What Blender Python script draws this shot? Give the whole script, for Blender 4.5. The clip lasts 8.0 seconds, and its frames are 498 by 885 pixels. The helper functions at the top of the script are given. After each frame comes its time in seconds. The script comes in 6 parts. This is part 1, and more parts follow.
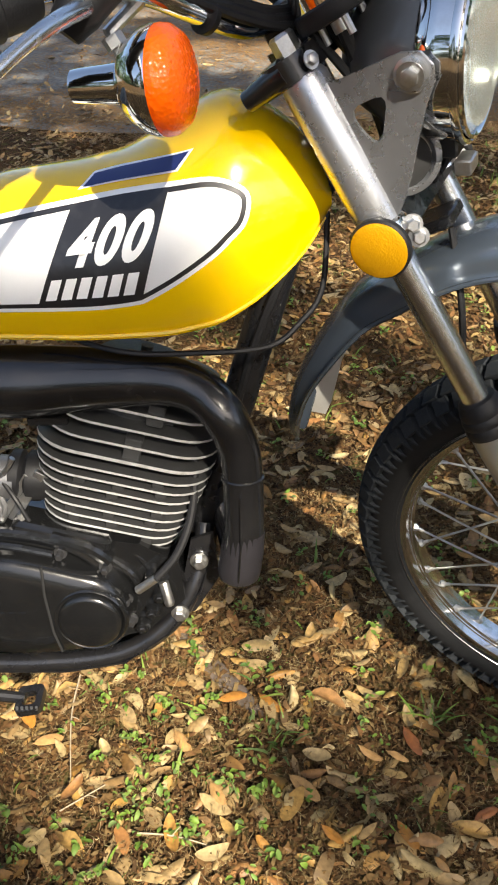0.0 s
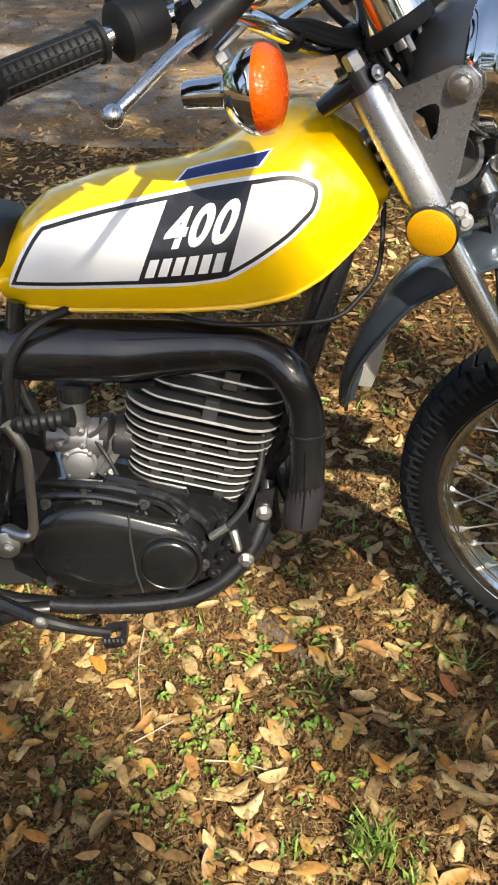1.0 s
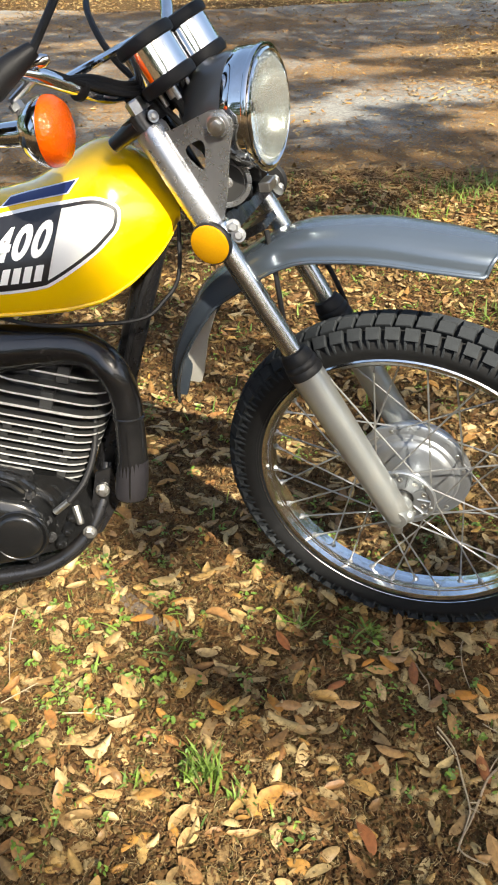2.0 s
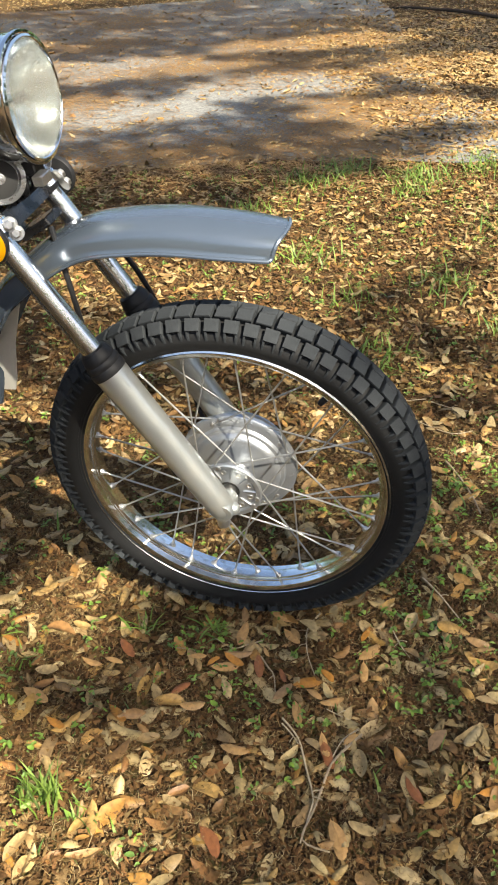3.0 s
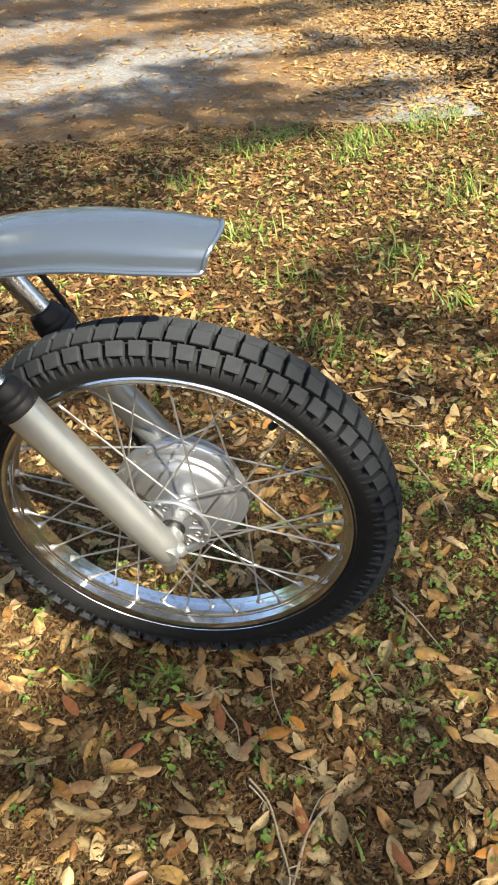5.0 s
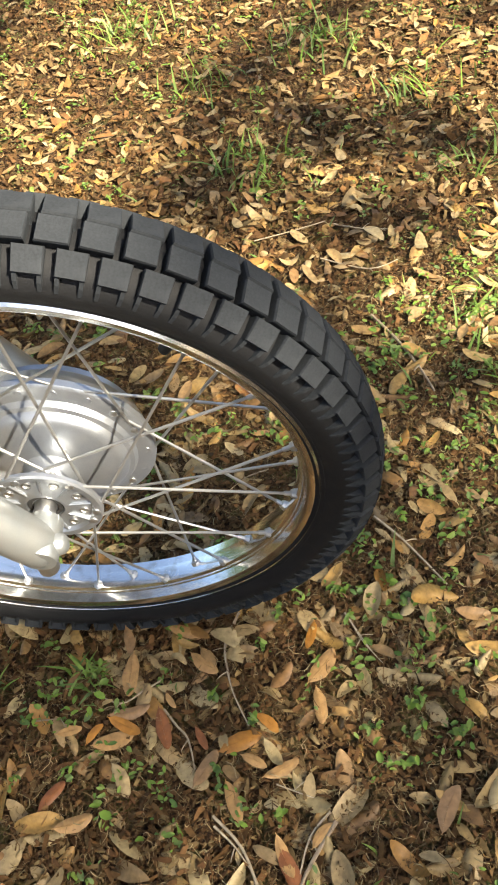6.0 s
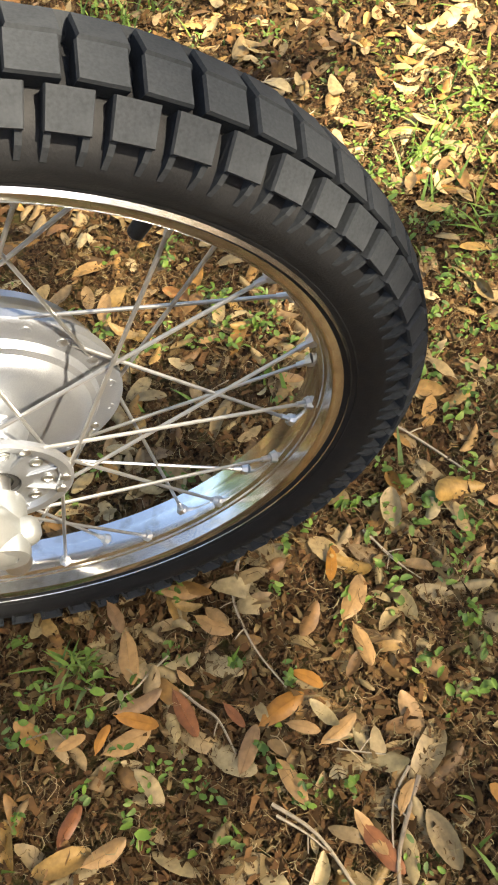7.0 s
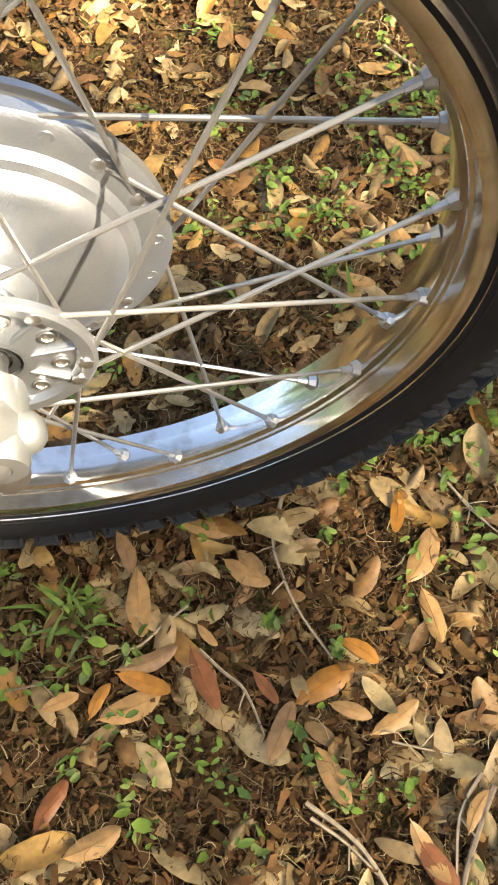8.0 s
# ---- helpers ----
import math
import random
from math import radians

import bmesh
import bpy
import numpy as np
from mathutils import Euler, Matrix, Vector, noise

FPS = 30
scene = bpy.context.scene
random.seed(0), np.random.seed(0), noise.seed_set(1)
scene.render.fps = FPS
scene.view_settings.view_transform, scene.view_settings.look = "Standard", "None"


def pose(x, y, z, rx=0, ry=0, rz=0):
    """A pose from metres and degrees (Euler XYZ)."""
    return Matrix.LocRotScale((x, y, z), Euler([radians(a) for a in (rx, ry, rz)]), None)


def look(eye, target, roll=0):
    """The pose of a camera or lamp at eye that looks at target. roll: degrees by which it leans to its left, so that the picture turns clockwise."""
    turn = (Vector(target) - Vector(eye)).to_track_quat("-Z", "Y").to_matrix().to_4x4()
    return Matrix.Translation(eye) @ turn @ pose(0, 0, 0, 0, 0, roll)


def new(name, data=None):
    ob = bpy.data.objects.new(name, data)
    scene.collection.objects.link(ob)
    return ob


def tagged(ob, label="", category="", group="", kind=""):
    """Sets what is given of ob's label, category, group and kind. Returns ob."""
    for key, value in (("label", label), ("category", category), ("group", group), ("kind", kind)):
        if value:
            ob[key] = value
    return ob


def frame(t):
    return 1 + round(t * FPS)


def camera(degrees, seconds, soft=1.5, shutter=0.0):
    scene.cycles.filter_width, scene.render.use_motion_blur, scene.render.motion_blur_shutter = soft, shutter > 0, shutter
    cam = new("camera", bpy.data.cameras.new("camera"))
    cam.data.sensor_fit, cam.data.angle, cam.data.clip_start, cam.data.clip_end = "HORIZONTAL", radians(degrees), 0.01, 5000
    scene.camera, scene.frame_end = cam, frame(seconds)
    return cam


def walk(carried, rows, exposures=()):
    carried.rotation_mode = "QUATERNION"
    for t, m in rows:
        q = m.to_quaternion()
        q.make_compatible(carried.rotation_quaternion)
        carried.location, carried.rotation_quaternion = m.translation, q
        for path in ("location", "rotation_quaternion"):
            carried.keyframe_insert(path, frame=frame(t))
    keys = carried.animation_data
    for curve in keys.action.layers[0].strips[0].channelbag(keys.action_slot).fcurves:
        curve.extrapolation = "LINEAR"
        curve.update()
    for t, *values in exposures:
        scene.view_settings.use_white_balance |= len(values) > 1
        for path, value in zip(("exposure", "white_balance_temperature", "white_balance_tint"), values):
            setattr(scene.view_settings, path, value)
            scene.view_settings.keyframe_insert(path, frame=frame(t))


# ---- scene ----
cam = camera(32.72, 8.0, soft=2.0)
PATH = [
    (0, (0.219, -0.010, 1.204), (0.086, 0.784, 0.612), -2.04),
    (0.5, (0.179, -0.094, 1.238), (0.041, 0.704, 0.652), -1.93),
    (1, (0.164, -0.193, 1.236), (0.023, 0.612, 0.660), -2.27),
    (1.5, (0.275, -0.297, 1.286), (0.144, 0.523, 0.729), -1.91),
    (2, (0.390, -0.392, 1.287), (0.309, 0.440, 0.739), -1.93),
    (2.2, (0.420, -0.395, 1.283), (0.356, 0.444, 0.743), -3.08),
    (3.3, (0.576, -0.350, 1.252), (0.624, 0.481, 0.697), -2.35),
    (3.5, (0.588, -0.348, 1.250), (0.633, 0.485, 0.699), -2.96),
    (4, (0.594, -0.336, 1.249), (0.630, 0.502, 0.705), -3.88),
    (4.2, (0.599, -0.329, 1.249), (0.638, 0.509, 0.704), -3.86),
    (5.3, (0.569, -0.036, 1.204), (0.668, 0.725, 0.564), -5.07),
    (5.5, (0.592, 0.045, 1.153), (0.678, 0.769, 0.469), -7.69),
    (6, (0.687, 0.273, 1.025), (0.780, 0.931, 0.278), -10.50),
    (6.5, (0.679, 0.376, 0.979), (0.835, 0.961, 0.183), -12.66),
    (7, (0.616, 0.449, 0.878), (0.793, 0.979, 0.048), -13.16),
    (7.5, (0.611, 0.527, 0.750), (0.763, 1.015, -0.110), -11.12),
    (8, (0.593, 0.558, 0.715), (0.737, 1.026, -0.157), -8.93),
]
walk(cam, [(t, look(eye, target, roll)) for t, eye, target, roll in PATH], [(0.0, 1.38, 6900, 10), (2.2, 1.66, 6900, 8), (5.3, 1.87, 6900, 9), (8.0, 2.40, 7900, 11)])

# ---- daylight: warm sun from the near side, ahead of the engine, open sky ----
SUN = Vector((0.395, -0.628, 0.672)).normalized()
world = bpy.data.worlds.new("daylight")
scene.world = world
world.use_nodes = True
wn = world.node_tree
sky = wn.nodes.new("ShaderNodeTexSky")
sky.sky_type, sky.sun_disc = "NISHITA", False
sky.air_density, sky.dust_density = 0.9, 2.5
sky.sun_elevation = math.asin(SUN.z)
sky.sun_rotation = math.atan2(SUN.x, SUN.y)
wn.links.new(sky.outputs[0], wn.nodes["Background"].inputs[0])
wn.nodes["Background"].inputs[1].default_value = 0.106
sun = new("sun", bpy.data.lights.new("sun", "SUN"))
sun.data.energy, sun.data.angle, sun.data.color = 5.0, radians(0.6), (1.0, 0.94, 0.83)
sun.matrix_world = look(SUN * 30, (0, 0, 0))


# ---- materials ----
def mat(name, col, rough=0.5, metal=0.0, coat=0.0, grain=0.0, size=200.0, bump=0.0, wear=0.0, wear_col=None, wear_size=30.0, spec=0.5):
    """Principled surface with fine grain, large-scale variation and relief."""
    m = bpy.data.materials.new(name)
    m.use_nodes = True
    n, l = m.node_tree.nodes, m.node_tree.links
    p = n["Principled BSDF"]
    p.inputs["Roughness"].default_value, p.inputs["Metallic"].default_value = rough, metal
    p.inputs["Coat Weight"].default_value, p.inputs["Coat Roughness"].default_value = coat, 0.04
    p.inputs["Specular IOR Level"].default_value = spec
    tc = n.new("ShaderNodeTexCoord")
    fine, big = n.new("ShaderNodeTexNoise"), n.new("ShaderNodeTexNoise")
    fine.inputs["Scale"].default_value, fine.inputs["Detail"].default_value = size, 4
    big.inputs["Scale"].default_value, big.inputs["Detail"].default_value = wear_size, 5
    for t in (fine, big):
        l.new(tc.outputs["Object"], t.inputs["Vector"])
    base = n.new("ShaderNodeMix")
    base.data_type = "RGBA"
    base.inputs[6].default_value = (*[c * (1 - grain) for c in col], 1)
    base.inputs[7].default_value = (*[min(1, c * (1 + grain)) for c in col], 1)
    l.new(fine.outputs["Fac"], base.inputs[0])
    out = base.outputs[2]
    if wear:
        ramp = n.new("ShaderNodeMapRange")
        ramp.inputs["From Min"].default_value, ramp.inputs["From Max"].default_value = 0.5, 0.72
        ramp.inputs["To Max"].default_value = wear
        l.new(big.outputs["Fac"], ramp.inputs["Value"])
        mix = n.new("ShaderNodeMix")
        mix.data_type = "RGBA"
        mix.inputs[7].default_value = (*(wear_col or [c * 0.5 for c in col]), 1)
        l.new(ramp.outputs[0], mix.inputs[0])
        l.new(out, mix.inputs[6])
        out = mix.outputs[2]
        r2 = n.new("ShaderNodeMapRange")
        r2.inputs["To Min"].default_value, r2.inputs["To Max"].default_value = rough * 0.8, min(1, rough * 1.35)
        l.new(big.outputs["Fac"], r2.inputs["Value"])
        l.new(r2.outputs[0], p.inputs["Roughness"])
    l.new(out, p.inputs["Base Color"])
    if bump:
        b = n.new("ShaderNodeBump")
        b.inputs["Strength"].default_value, b.inputs["Distance"].default_value = bump, 0.002
        l.new(fine.outputs["Fac"], b.inputs["Height"])
        l.new(b.outputs[0], p.inputs["Normal"])
    return m


YELLOW = mat("yellow_paint", (0.88, 0.55, 0.003), 0.20, 0, 0.9, 0.03, 900, 0.0, 0.12, (0.80, 0.53, 0.01), 14)
WHITE = mat("white_vinyl", (0.86, 0.86, 0.84), 0.3, 0, 0.5, 0.02, 600, 0, 0.12, (0.7, 0.7, 0.68), 30)
INK = mat("black_vinyl", (0.012, 0.012, 0.014), 0.35, 0, 0.4, 0.1, 500, 0, 0.3, (0.05, 0.05, 0.055), 70)
NAVY = mat("navy_vinyl", (0.012, 0.022, 0.12), 0.35, 0, 0.4, 0.1, 500)
SILVER = mat("silver_paint", (0.41, 0.42, 0.44), 0.26, 0.82, 0.3, 0.05, 1500, 0.0, 0.08, (0.3, 0.3, 0.31), 60)
CHROME = mat("chrome", (0.78, 0.78, 0.77), 0.06, 1.0, 0, 0.04, 300, 0, 0.3, (0.6, 0.57, 0.5), 50)
CHROME_OLD = mat("rim_chrome", (0.80, 0.80, 0.79), 0.16, 1.0, 0, 0.08, 300, 0.02, 0.75, (0.50, 0.46, 0.40), 60)
ALLOY = mat("cast_alloy", (0.34, 0.36, 0.385), 0.34, 0.85, 0, 0.10, 700, 0.12, 0.35, (0.46, 0.46, 0.45), 40)
SLIDER = mat("fork_alloy", (0.36, 0.378, 0.372), 0.33, 0.8, 0.2, 0.08, 600, 0.05, 0.4, (0.42, 0.40, 0.36), 30)
# black rubber, darker than the worn blocks: groove shade is put into its colour
RUBBER = mat("tyre_rubber", (0.009, 0.0093, 0.010), 0.62, 0, 0, 0.35, 600, 0.15, 0.5, (0.018, 0.0185, 0.019), 55, 0.22)
TREAD = mat("worn_tread", (0.026, 0.029, 0.032), 0.80, 0, 0, 0.4, 500, 0.07, 0.6, (0.043, 0.047, 0.051), 60, 0.10)
BOOT = mat("black_rubber", (0.009, 0.009, 0.010), 0.50, 0, 0, 0.3, 500, 0.15, 0.3, (0.020, 0.020, 0.020), 60, 0.30)
EXHAUST = mat("exhaust_black", (0.007, 0.007, 0.0075), 0.23, 0.0, 0.5, 0.3, 800, 0.05, 0.4, (0.018, 0.017, 0.017), 30)
HEATED = mat("heated_paint", (0.020, 0.0185, 0.0215), 0.36, 0.2, 0, 0.25, 500, 0.05, 0.5, (0.014, 0.013, 0.014), 22)
ENGINE = mat("engine_black", (0.006, 0.0062, 0.0066), 0.19, 0.0, 0.5, 0.25, 700, 0.05, 0.4, (0.010, 0.010, 0.010), 50)
SHELL = mat("lamp_shell", (0.030, 0.033, 0.038), 0.30, 0.0, 0.4, 0.15, 500, 0.03, 0.3, (0.045, 0.046, 0.048), 30)
FIN = mat("fin_grey", (0.034, 0.0345, 0.035), 0.34, 0.2, 0, 0.3, 700, 0.2, 0.5, (0.05, 0.05, 0.05), 60)
CARB = mat("carb_alloy", (0.20, 0.20, 0.205), 0.42, 0.8, 0, 0.2, 500, 0.2, 0.5, (0.18, 0.175, 0.17), 50)
BOLT = mat("dull_bolt", (0.16, 0.16, 0.165), 0.30, 0.9, 0, 0.2, 500, 0.1, 0.4, (0.05, 0.05, 0.05), 90)
POLISHED = mat("polished_alloy", (0.68, 0.69, 0.70), 0.24, 1.0, 0, 0.06, 500, 0.03, 0.3, (0.55, 0.55, 0.54), 60)
FINEDGE = mat("fin_edge", (0.66, 0.66, 0.65), 0.36, 0.6, 0, 0.2, 500, 0.2, 0.5, (0.35, 0.34, 0.33), 90)
FRAME = mat("frame_black", (0.008, 0.008, 0.009), 0.26, 0, 0.4, 0.2, 500, 0.04, 0.3, (0.022, 0.02, 0.018), 40)
FENDER = mat("fender_plastic", (0.092, 0.116, 0.148), 0.21, 0.5, 0.45, 0.04, 900, 0.0, 0.2, (0.075, 0.092, 0.115), 9)
FLAP = mat("flap_plastic", (0.50, 0.485, 0.44), 0.5, 0, 0, 0.08, 300, 0.1, 0.4, (0.45, 0.42, 0.36), 30)
STEEL = mat("zinc_steel", (0.55, 0.55, 0.54), 0.35, 1.0, 0, 0.15, 500, 0.1, 0.4, (0.4, 0.36, 0.3), 120)
BOWL = mat("silvered_bowl", (0.74, 0.76, 0.76), 0.16, 0.92, 0.0, 0.03, 300)
TUBE = mat("fork_chrome", (0.62, 0.63, 0.63), 0.22, 1.0, 0, 0.04, 300, 0, 0.15, (0.5, 0.48, 0.45), 60)
SPOKE = mat("spoke_steel", (0.42, 0.42, 0.41), 0.34, 0.9, 0, 0.1, 400, 0, 0.4, (0.42, 0.38, 0.33), 60)
SEAT = mat("seat_vinyl", (0.008, 0.010, 0.016), 0.45, 0, 0, 0.2, 900, 0.3)
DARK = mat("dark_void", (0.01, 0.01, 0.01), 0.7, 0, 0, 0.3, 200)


def prismatic(name, col, cell, rough=0.14, facet=0.75):
    """Moulded lens plastic: small facets inside a clear skin, some light passing through."""
    m = mat(name, col, rough, 0, 0.8, 0.2, 300)
    n, l = m.node_tree.nodes, m.node_tree.links
    p = n["Principled BSDF"]
    tc, vo, b = n.new("ShaderNodeTexCoord"), n.new("ShaderNodeTexVoronoi"), n.new("ShaderNodeBump")
    vo.inputs["Scale"].default_value = cell
    b.inputs["Strength"].default_value, b.inputs["Distance"].default_value = facet, 0.0016
    l.new(tc.outputs["Object"], vo.inputs["Vector"])
    l.new(vo.outputs["Distance"], b.inputs["Height"])
    l.new(b.outputs[0], p.inputs["Normal"])
    tr, ms = n.new("ShaderNodeBsdfTranslucent"), n.new("ShaderNodeMixShader")
    tr.inputs[0].default_value, ms.inputs[0].default_value = (*col, 1), 0.40
    l.new(p.outputs[0], ms.inputs[1])
    l.new(tr.outputs[0], ms.inputs[2])
    l.new(ms.outputs[0], n["Material Output"].inputs[0])
    return m


def clear_glass(name="headlight_glass", gloss=0.10, frost=0.0):
    m = bpy.data.materials.new(name)
    m.use_nodes = True
    n, l = m.node_tree.nodes, m.node_tree.links
    tr, gl, mx = n.new("ShaderNodeBsdfTransparent"), n.new("ShaderNodeBsdfGlossy"), n.new("ShaderNodeMixShader")
    tr.inputs[0].default_value = (0.95, 0.97, 0.95, 1)
    tc, no, mr = n.new("ShaderNodeTexCoord"), n.new("ShaderNodeTexNoise"), n.new("ShaderNodeMapRange")
    no.inputs["Scale"].default_value, mx.inputs[0].default_value = 60, gloss
    mr.inputs["To Min"].default_value, mr.inputs["To Max"].default_value = 0.03, 0.14
    l.new(tc.outputs["Object"], no.inputs["Vector"])
    l.new(no.outputs["Fac"], mr.inputs["Value"])
    l.new(mr.outputs[0], gl.inputs["Roughness"])
    l.new(tr.outputs[0], mx.inputs[1])
    l.new(gl.outputs[0], mx.inputs[2])
    if frost:
        df, m2 = n.new("ShaderNodeBsdfDiffuse"), n.new("ShaderNodeMixShader")
        df.inputs[0].default_value, m2.inputs[0].default_value = (0.92, 0.94, 0.92, 1), frost
        l.new(mx.outputs[0], m2.inputs[1])
        l.new(df.outputs[0], m2.inputs[2])
        l.new(m2.outputs[0], n["Material Output"].inputs[0])
        return m
    l.new(mx.outputs[0], n["Material Output"].inputs[0])
    return m


LENS, AMBER = prismatic("amber_lens", (1.0, 0.15, 0.004), 260), prismatic("amber_reflector", (1.0, 0.44, 0.008), 420, 0.25, 0.4)
GLASS, RIBBED = clear_glass(), clear_glass("ribbed_glass", 0.42, 0.05)


# ---- mesh building ----
def V(*a):
    return np.array(a, float)


class Shape:
    """Collects vertices and faces (with a material slot) for one mesh."""

    def __init__(self):
        self.v, self.f, self.s = [], [], []

    def add(self, verts, faces, slot=0):
        k = len(self.v)
        self.v += [tuple(map(float, p)) for p in verts]
        self.f += [tuple(k + i for i in f) for f in faces]
        self.s += [slot] * len(faces)
        return self

    def rings(self, rings, cap=True, closed=False, slot=0):
        n, m = len(rings), len(rings[0])
        faces = []
        for i in range(n if closed else n - 1):
            a, b = i * m, ((i + 1) % n) * m
            faces += [(a + j, a + (j + 1) % m, b + (j + 1) % m, b + j) for j in range(m)]
        if cap and not closed:
            faces += [tuple(range(m))[::-1], tuple(range((n - 1) * m, n * m))]
        return self.add([p for r in rings for p in r], faces, slot)

    def tube(self, path, radius, seg=14, slot=0, cap=True, smooth=0):
        """A round tube along a path, with a radius for each point or one for all."""
        P = [V(*p) for p in path]
        R = list(radius) if hasattr(radius, "__len__") else [radius] * len(P)
        if smooth:
            P, R = curve(P, R, smooth)
        side, rings = None, []
        for i, p in enumerate(P):
            d = P[min(i + 1, len(P) - 1)] - P[max(i - 1, 0)]
            d = d / (np.linalg.norm(d) + 1e-12)
            if side is None:
                side = np.cross(d, V(0, 0, 1) if abs(d[2]) < 0.9 else V(1, 0, 0))
            side = side - d * (side @ d)
            side = side / np.linalg.norm(side)
            up = np.cross(d, side)
            rings.append([p + R[i] * (math.cos(a) * side + math.sin(a) * up) for a in np.arange(seg) * 2 * math.pi / seg])
        return self.rings(rings, cap, False, slot)

    def lathe(self, profile, at=(0, 0, 0), axis=(0, 1, 0), seg=32, slot=0, closed=False, cap=True):
        """A profile of (radius, height) turned about an axis."""
        a = V(*axis) / np.linalg.norm(axis)
        x = np.cross(a, V(0, 0, 1) if abs(a[2]) < 0.9 else V(1, 0, 0))
        x = x / np.linalg.norm(x)
        y = np.cross(a, x)
        at = V(*at)
        rings = [[at + a * h + r * (math.cos(t) * x + math.sin(t) * y) for t in np.arange(seg) * 2 * math.pi / seg] for r, h in profile]
        return self.rings(rings, cap and not closed, closed, slot)

    def plate(self, outline, at, u, v, w, thick, slot=0, hole=None):
        """A flat plate: outline in the (u, v) plane at a point, thick along w; hole has as many points as outline."""
        at, u, v, w = V(*at), V(*u), V(*v), V(*w)
        out = [at + u * a + v * b for a, b in outline]
        m = len(out)
        if hole is None:
            return self.rings([[p - w * thick / 2 for p in out], [p + w * thick / 2 for p in out]], True, False, slot)
        inn = [at + u * a + v * b for a, b in hole]
        return self.rings([[p - w * thick / 2 for p in out], [p + w * thick / 2 for p in out], [p + w * thick / 2 for p in inn], [p - w * thick / 2 for p in inn]], False, True, slot)

    def box(self, at, size, x=(1, 0, 0), y=(0, 1, 0), z=(0, 0, 1), bevel=0.12, slot=0):
        """A box with chamfered edges all round."""
        at, x, y, z = V(*at), V(*x), V(*y), V(*z)
        sx, sy, sz = [s / 2 for s in size]
        e = bevel * min(sx, sy, sz)
        ring = lambda a, b, c: [at + x * p + y * q + z * c for p, q in ((-a, -b + e), (-a + e, -b), (a - e, -b), (a, -b + e), (a, b - e), (a - e, b), (-a + e, b), (-a, b - e))]  # noqa: E731
        return self.rings([ring(sx - e, sy - e, -sz), ring(sx, sy, -sz + e), ring(sx, sy, sz - e), ring(sx - e, sy - e, sz)], True, False, slot)

    def mesh(self, name, angle=35):
        me = bpy.data.meshes.new(name)
        me.from_pydata(self.v, [], self.f)
        me.polygons.foreach_set("material_index", self.s)
        me.polygons.foreach_set("use_smooth", [True] * len(self.f))
        bm = bmesh.new()
        bm.from_mesh(me)
        bmesh.ops.recalc_face_normals(bm, faces=bm.faces)
        bm.to_mesh(me)
        bm.free()
        me.set_sharp_from_angle(angle=radians(angle))
        return me


def curve(P, R, n):
    """Catmull-Rom points through P, with radii."""
    Q, S = [], []
    for i in range(len(P) - 1):
        a, b, c, d = P[max(i - 1, 0)], P[i], P[i + 1], P[min(i + 2, len(P) - 1)]
        for k in range(n):
            t = k / n
            Q.append(0.5 * (2 * b + (c - a) * t + (2 * a - 5 * b + 4 * c - d) * t * t + (3 * b - a - 3 * c + d) * t**3))
            S.append(R[i] * (1 - t) + R[i + 1] * t)
    return Q + [P[-1]], S + [R[-1]]


def part(name, shape, material, parent, label="", m=None, angle=35):
    """One mesh object under a thing or a part; m: its pose in the parent's space."""
    me = shape if isinstance(shape, bpy.types.Mesh) else shape.mesh(name, angle)
    if not me.materials:
        for x in material if isinstance(material, (list, tuple)) else [material]:
            me.materials.append(x)
    ob = new(name, me)
    ob.parent = parent
    if m is not None:
        ob.matrix_local = m
    if label:
        tagged(ob, label)
    return ob


def rounded(w, h, r, n=5):
    """A rounded rectangle, as points, centred."""
    pts = []
    for cx, cy, a0 in ((w / 2 - r, h / 2 - r, 0), (-w / 2 + r, h / 2 - r, 90), (-w / 2 + r, -h / 2 + r, 180), (w / 2 - r, -h / 2 + r, 270)):
        pts += [(cx + r * math.cos(radians(a0 + 90 * k / n)), cy + r * math.sin(radians(a0 + 90 * k / n))) for k in range(n + 1)]
    return pts


def axes(x, y, z, at):
    m = Matrix.Identity(4)
    for i, a in enumerate((x, y, z, at)):
        for j in range(3):
            m[j][i] = a[j]
    return m


# ---- the motorcycle's own axes: x ahead, y to its far side, z up in its leaning plane ----
BIKE = axes((0.9917, 0.1289, 0), (-0.1274, 0.9802, -0.1517), (-0.0196, 0.1504, 0.9884), (0.1320, 0.8226, 0.0))
# steering axes: z up along the fork, y along the front axle, origin in the axle's middle
STEER = axes((0.8061, -0.3015, 0.5092), (0.2909, 0.9512, 0.1028), (-0.5154, 0.0652, 0.8545), (0.5602, 0.9103, 0.3481))
bike = tagged(new("motorcycle"), "yellow vintage trail motorcycle with black engine, parked on leaf litter", "motorcycle")
bike.matrix_world = BIKE
TURNED = BIKE.inverted() @ STEER


# ---- fuel tank: a lofted shell, whose side is a known surface for the decals ----
TANK_X = np.linspace(-0.50, 0.08, 233)


def eased(xs, ys, reach):
    """A profile through given places, with its corners rounded."""
    a = np.interp(TANK_X, xs, ys)
    k = np.hanning(2 * reach + 1)
    return np.convolve(np.pad(a, reach, mode="edge"), k / k.sum(), mode="valid")


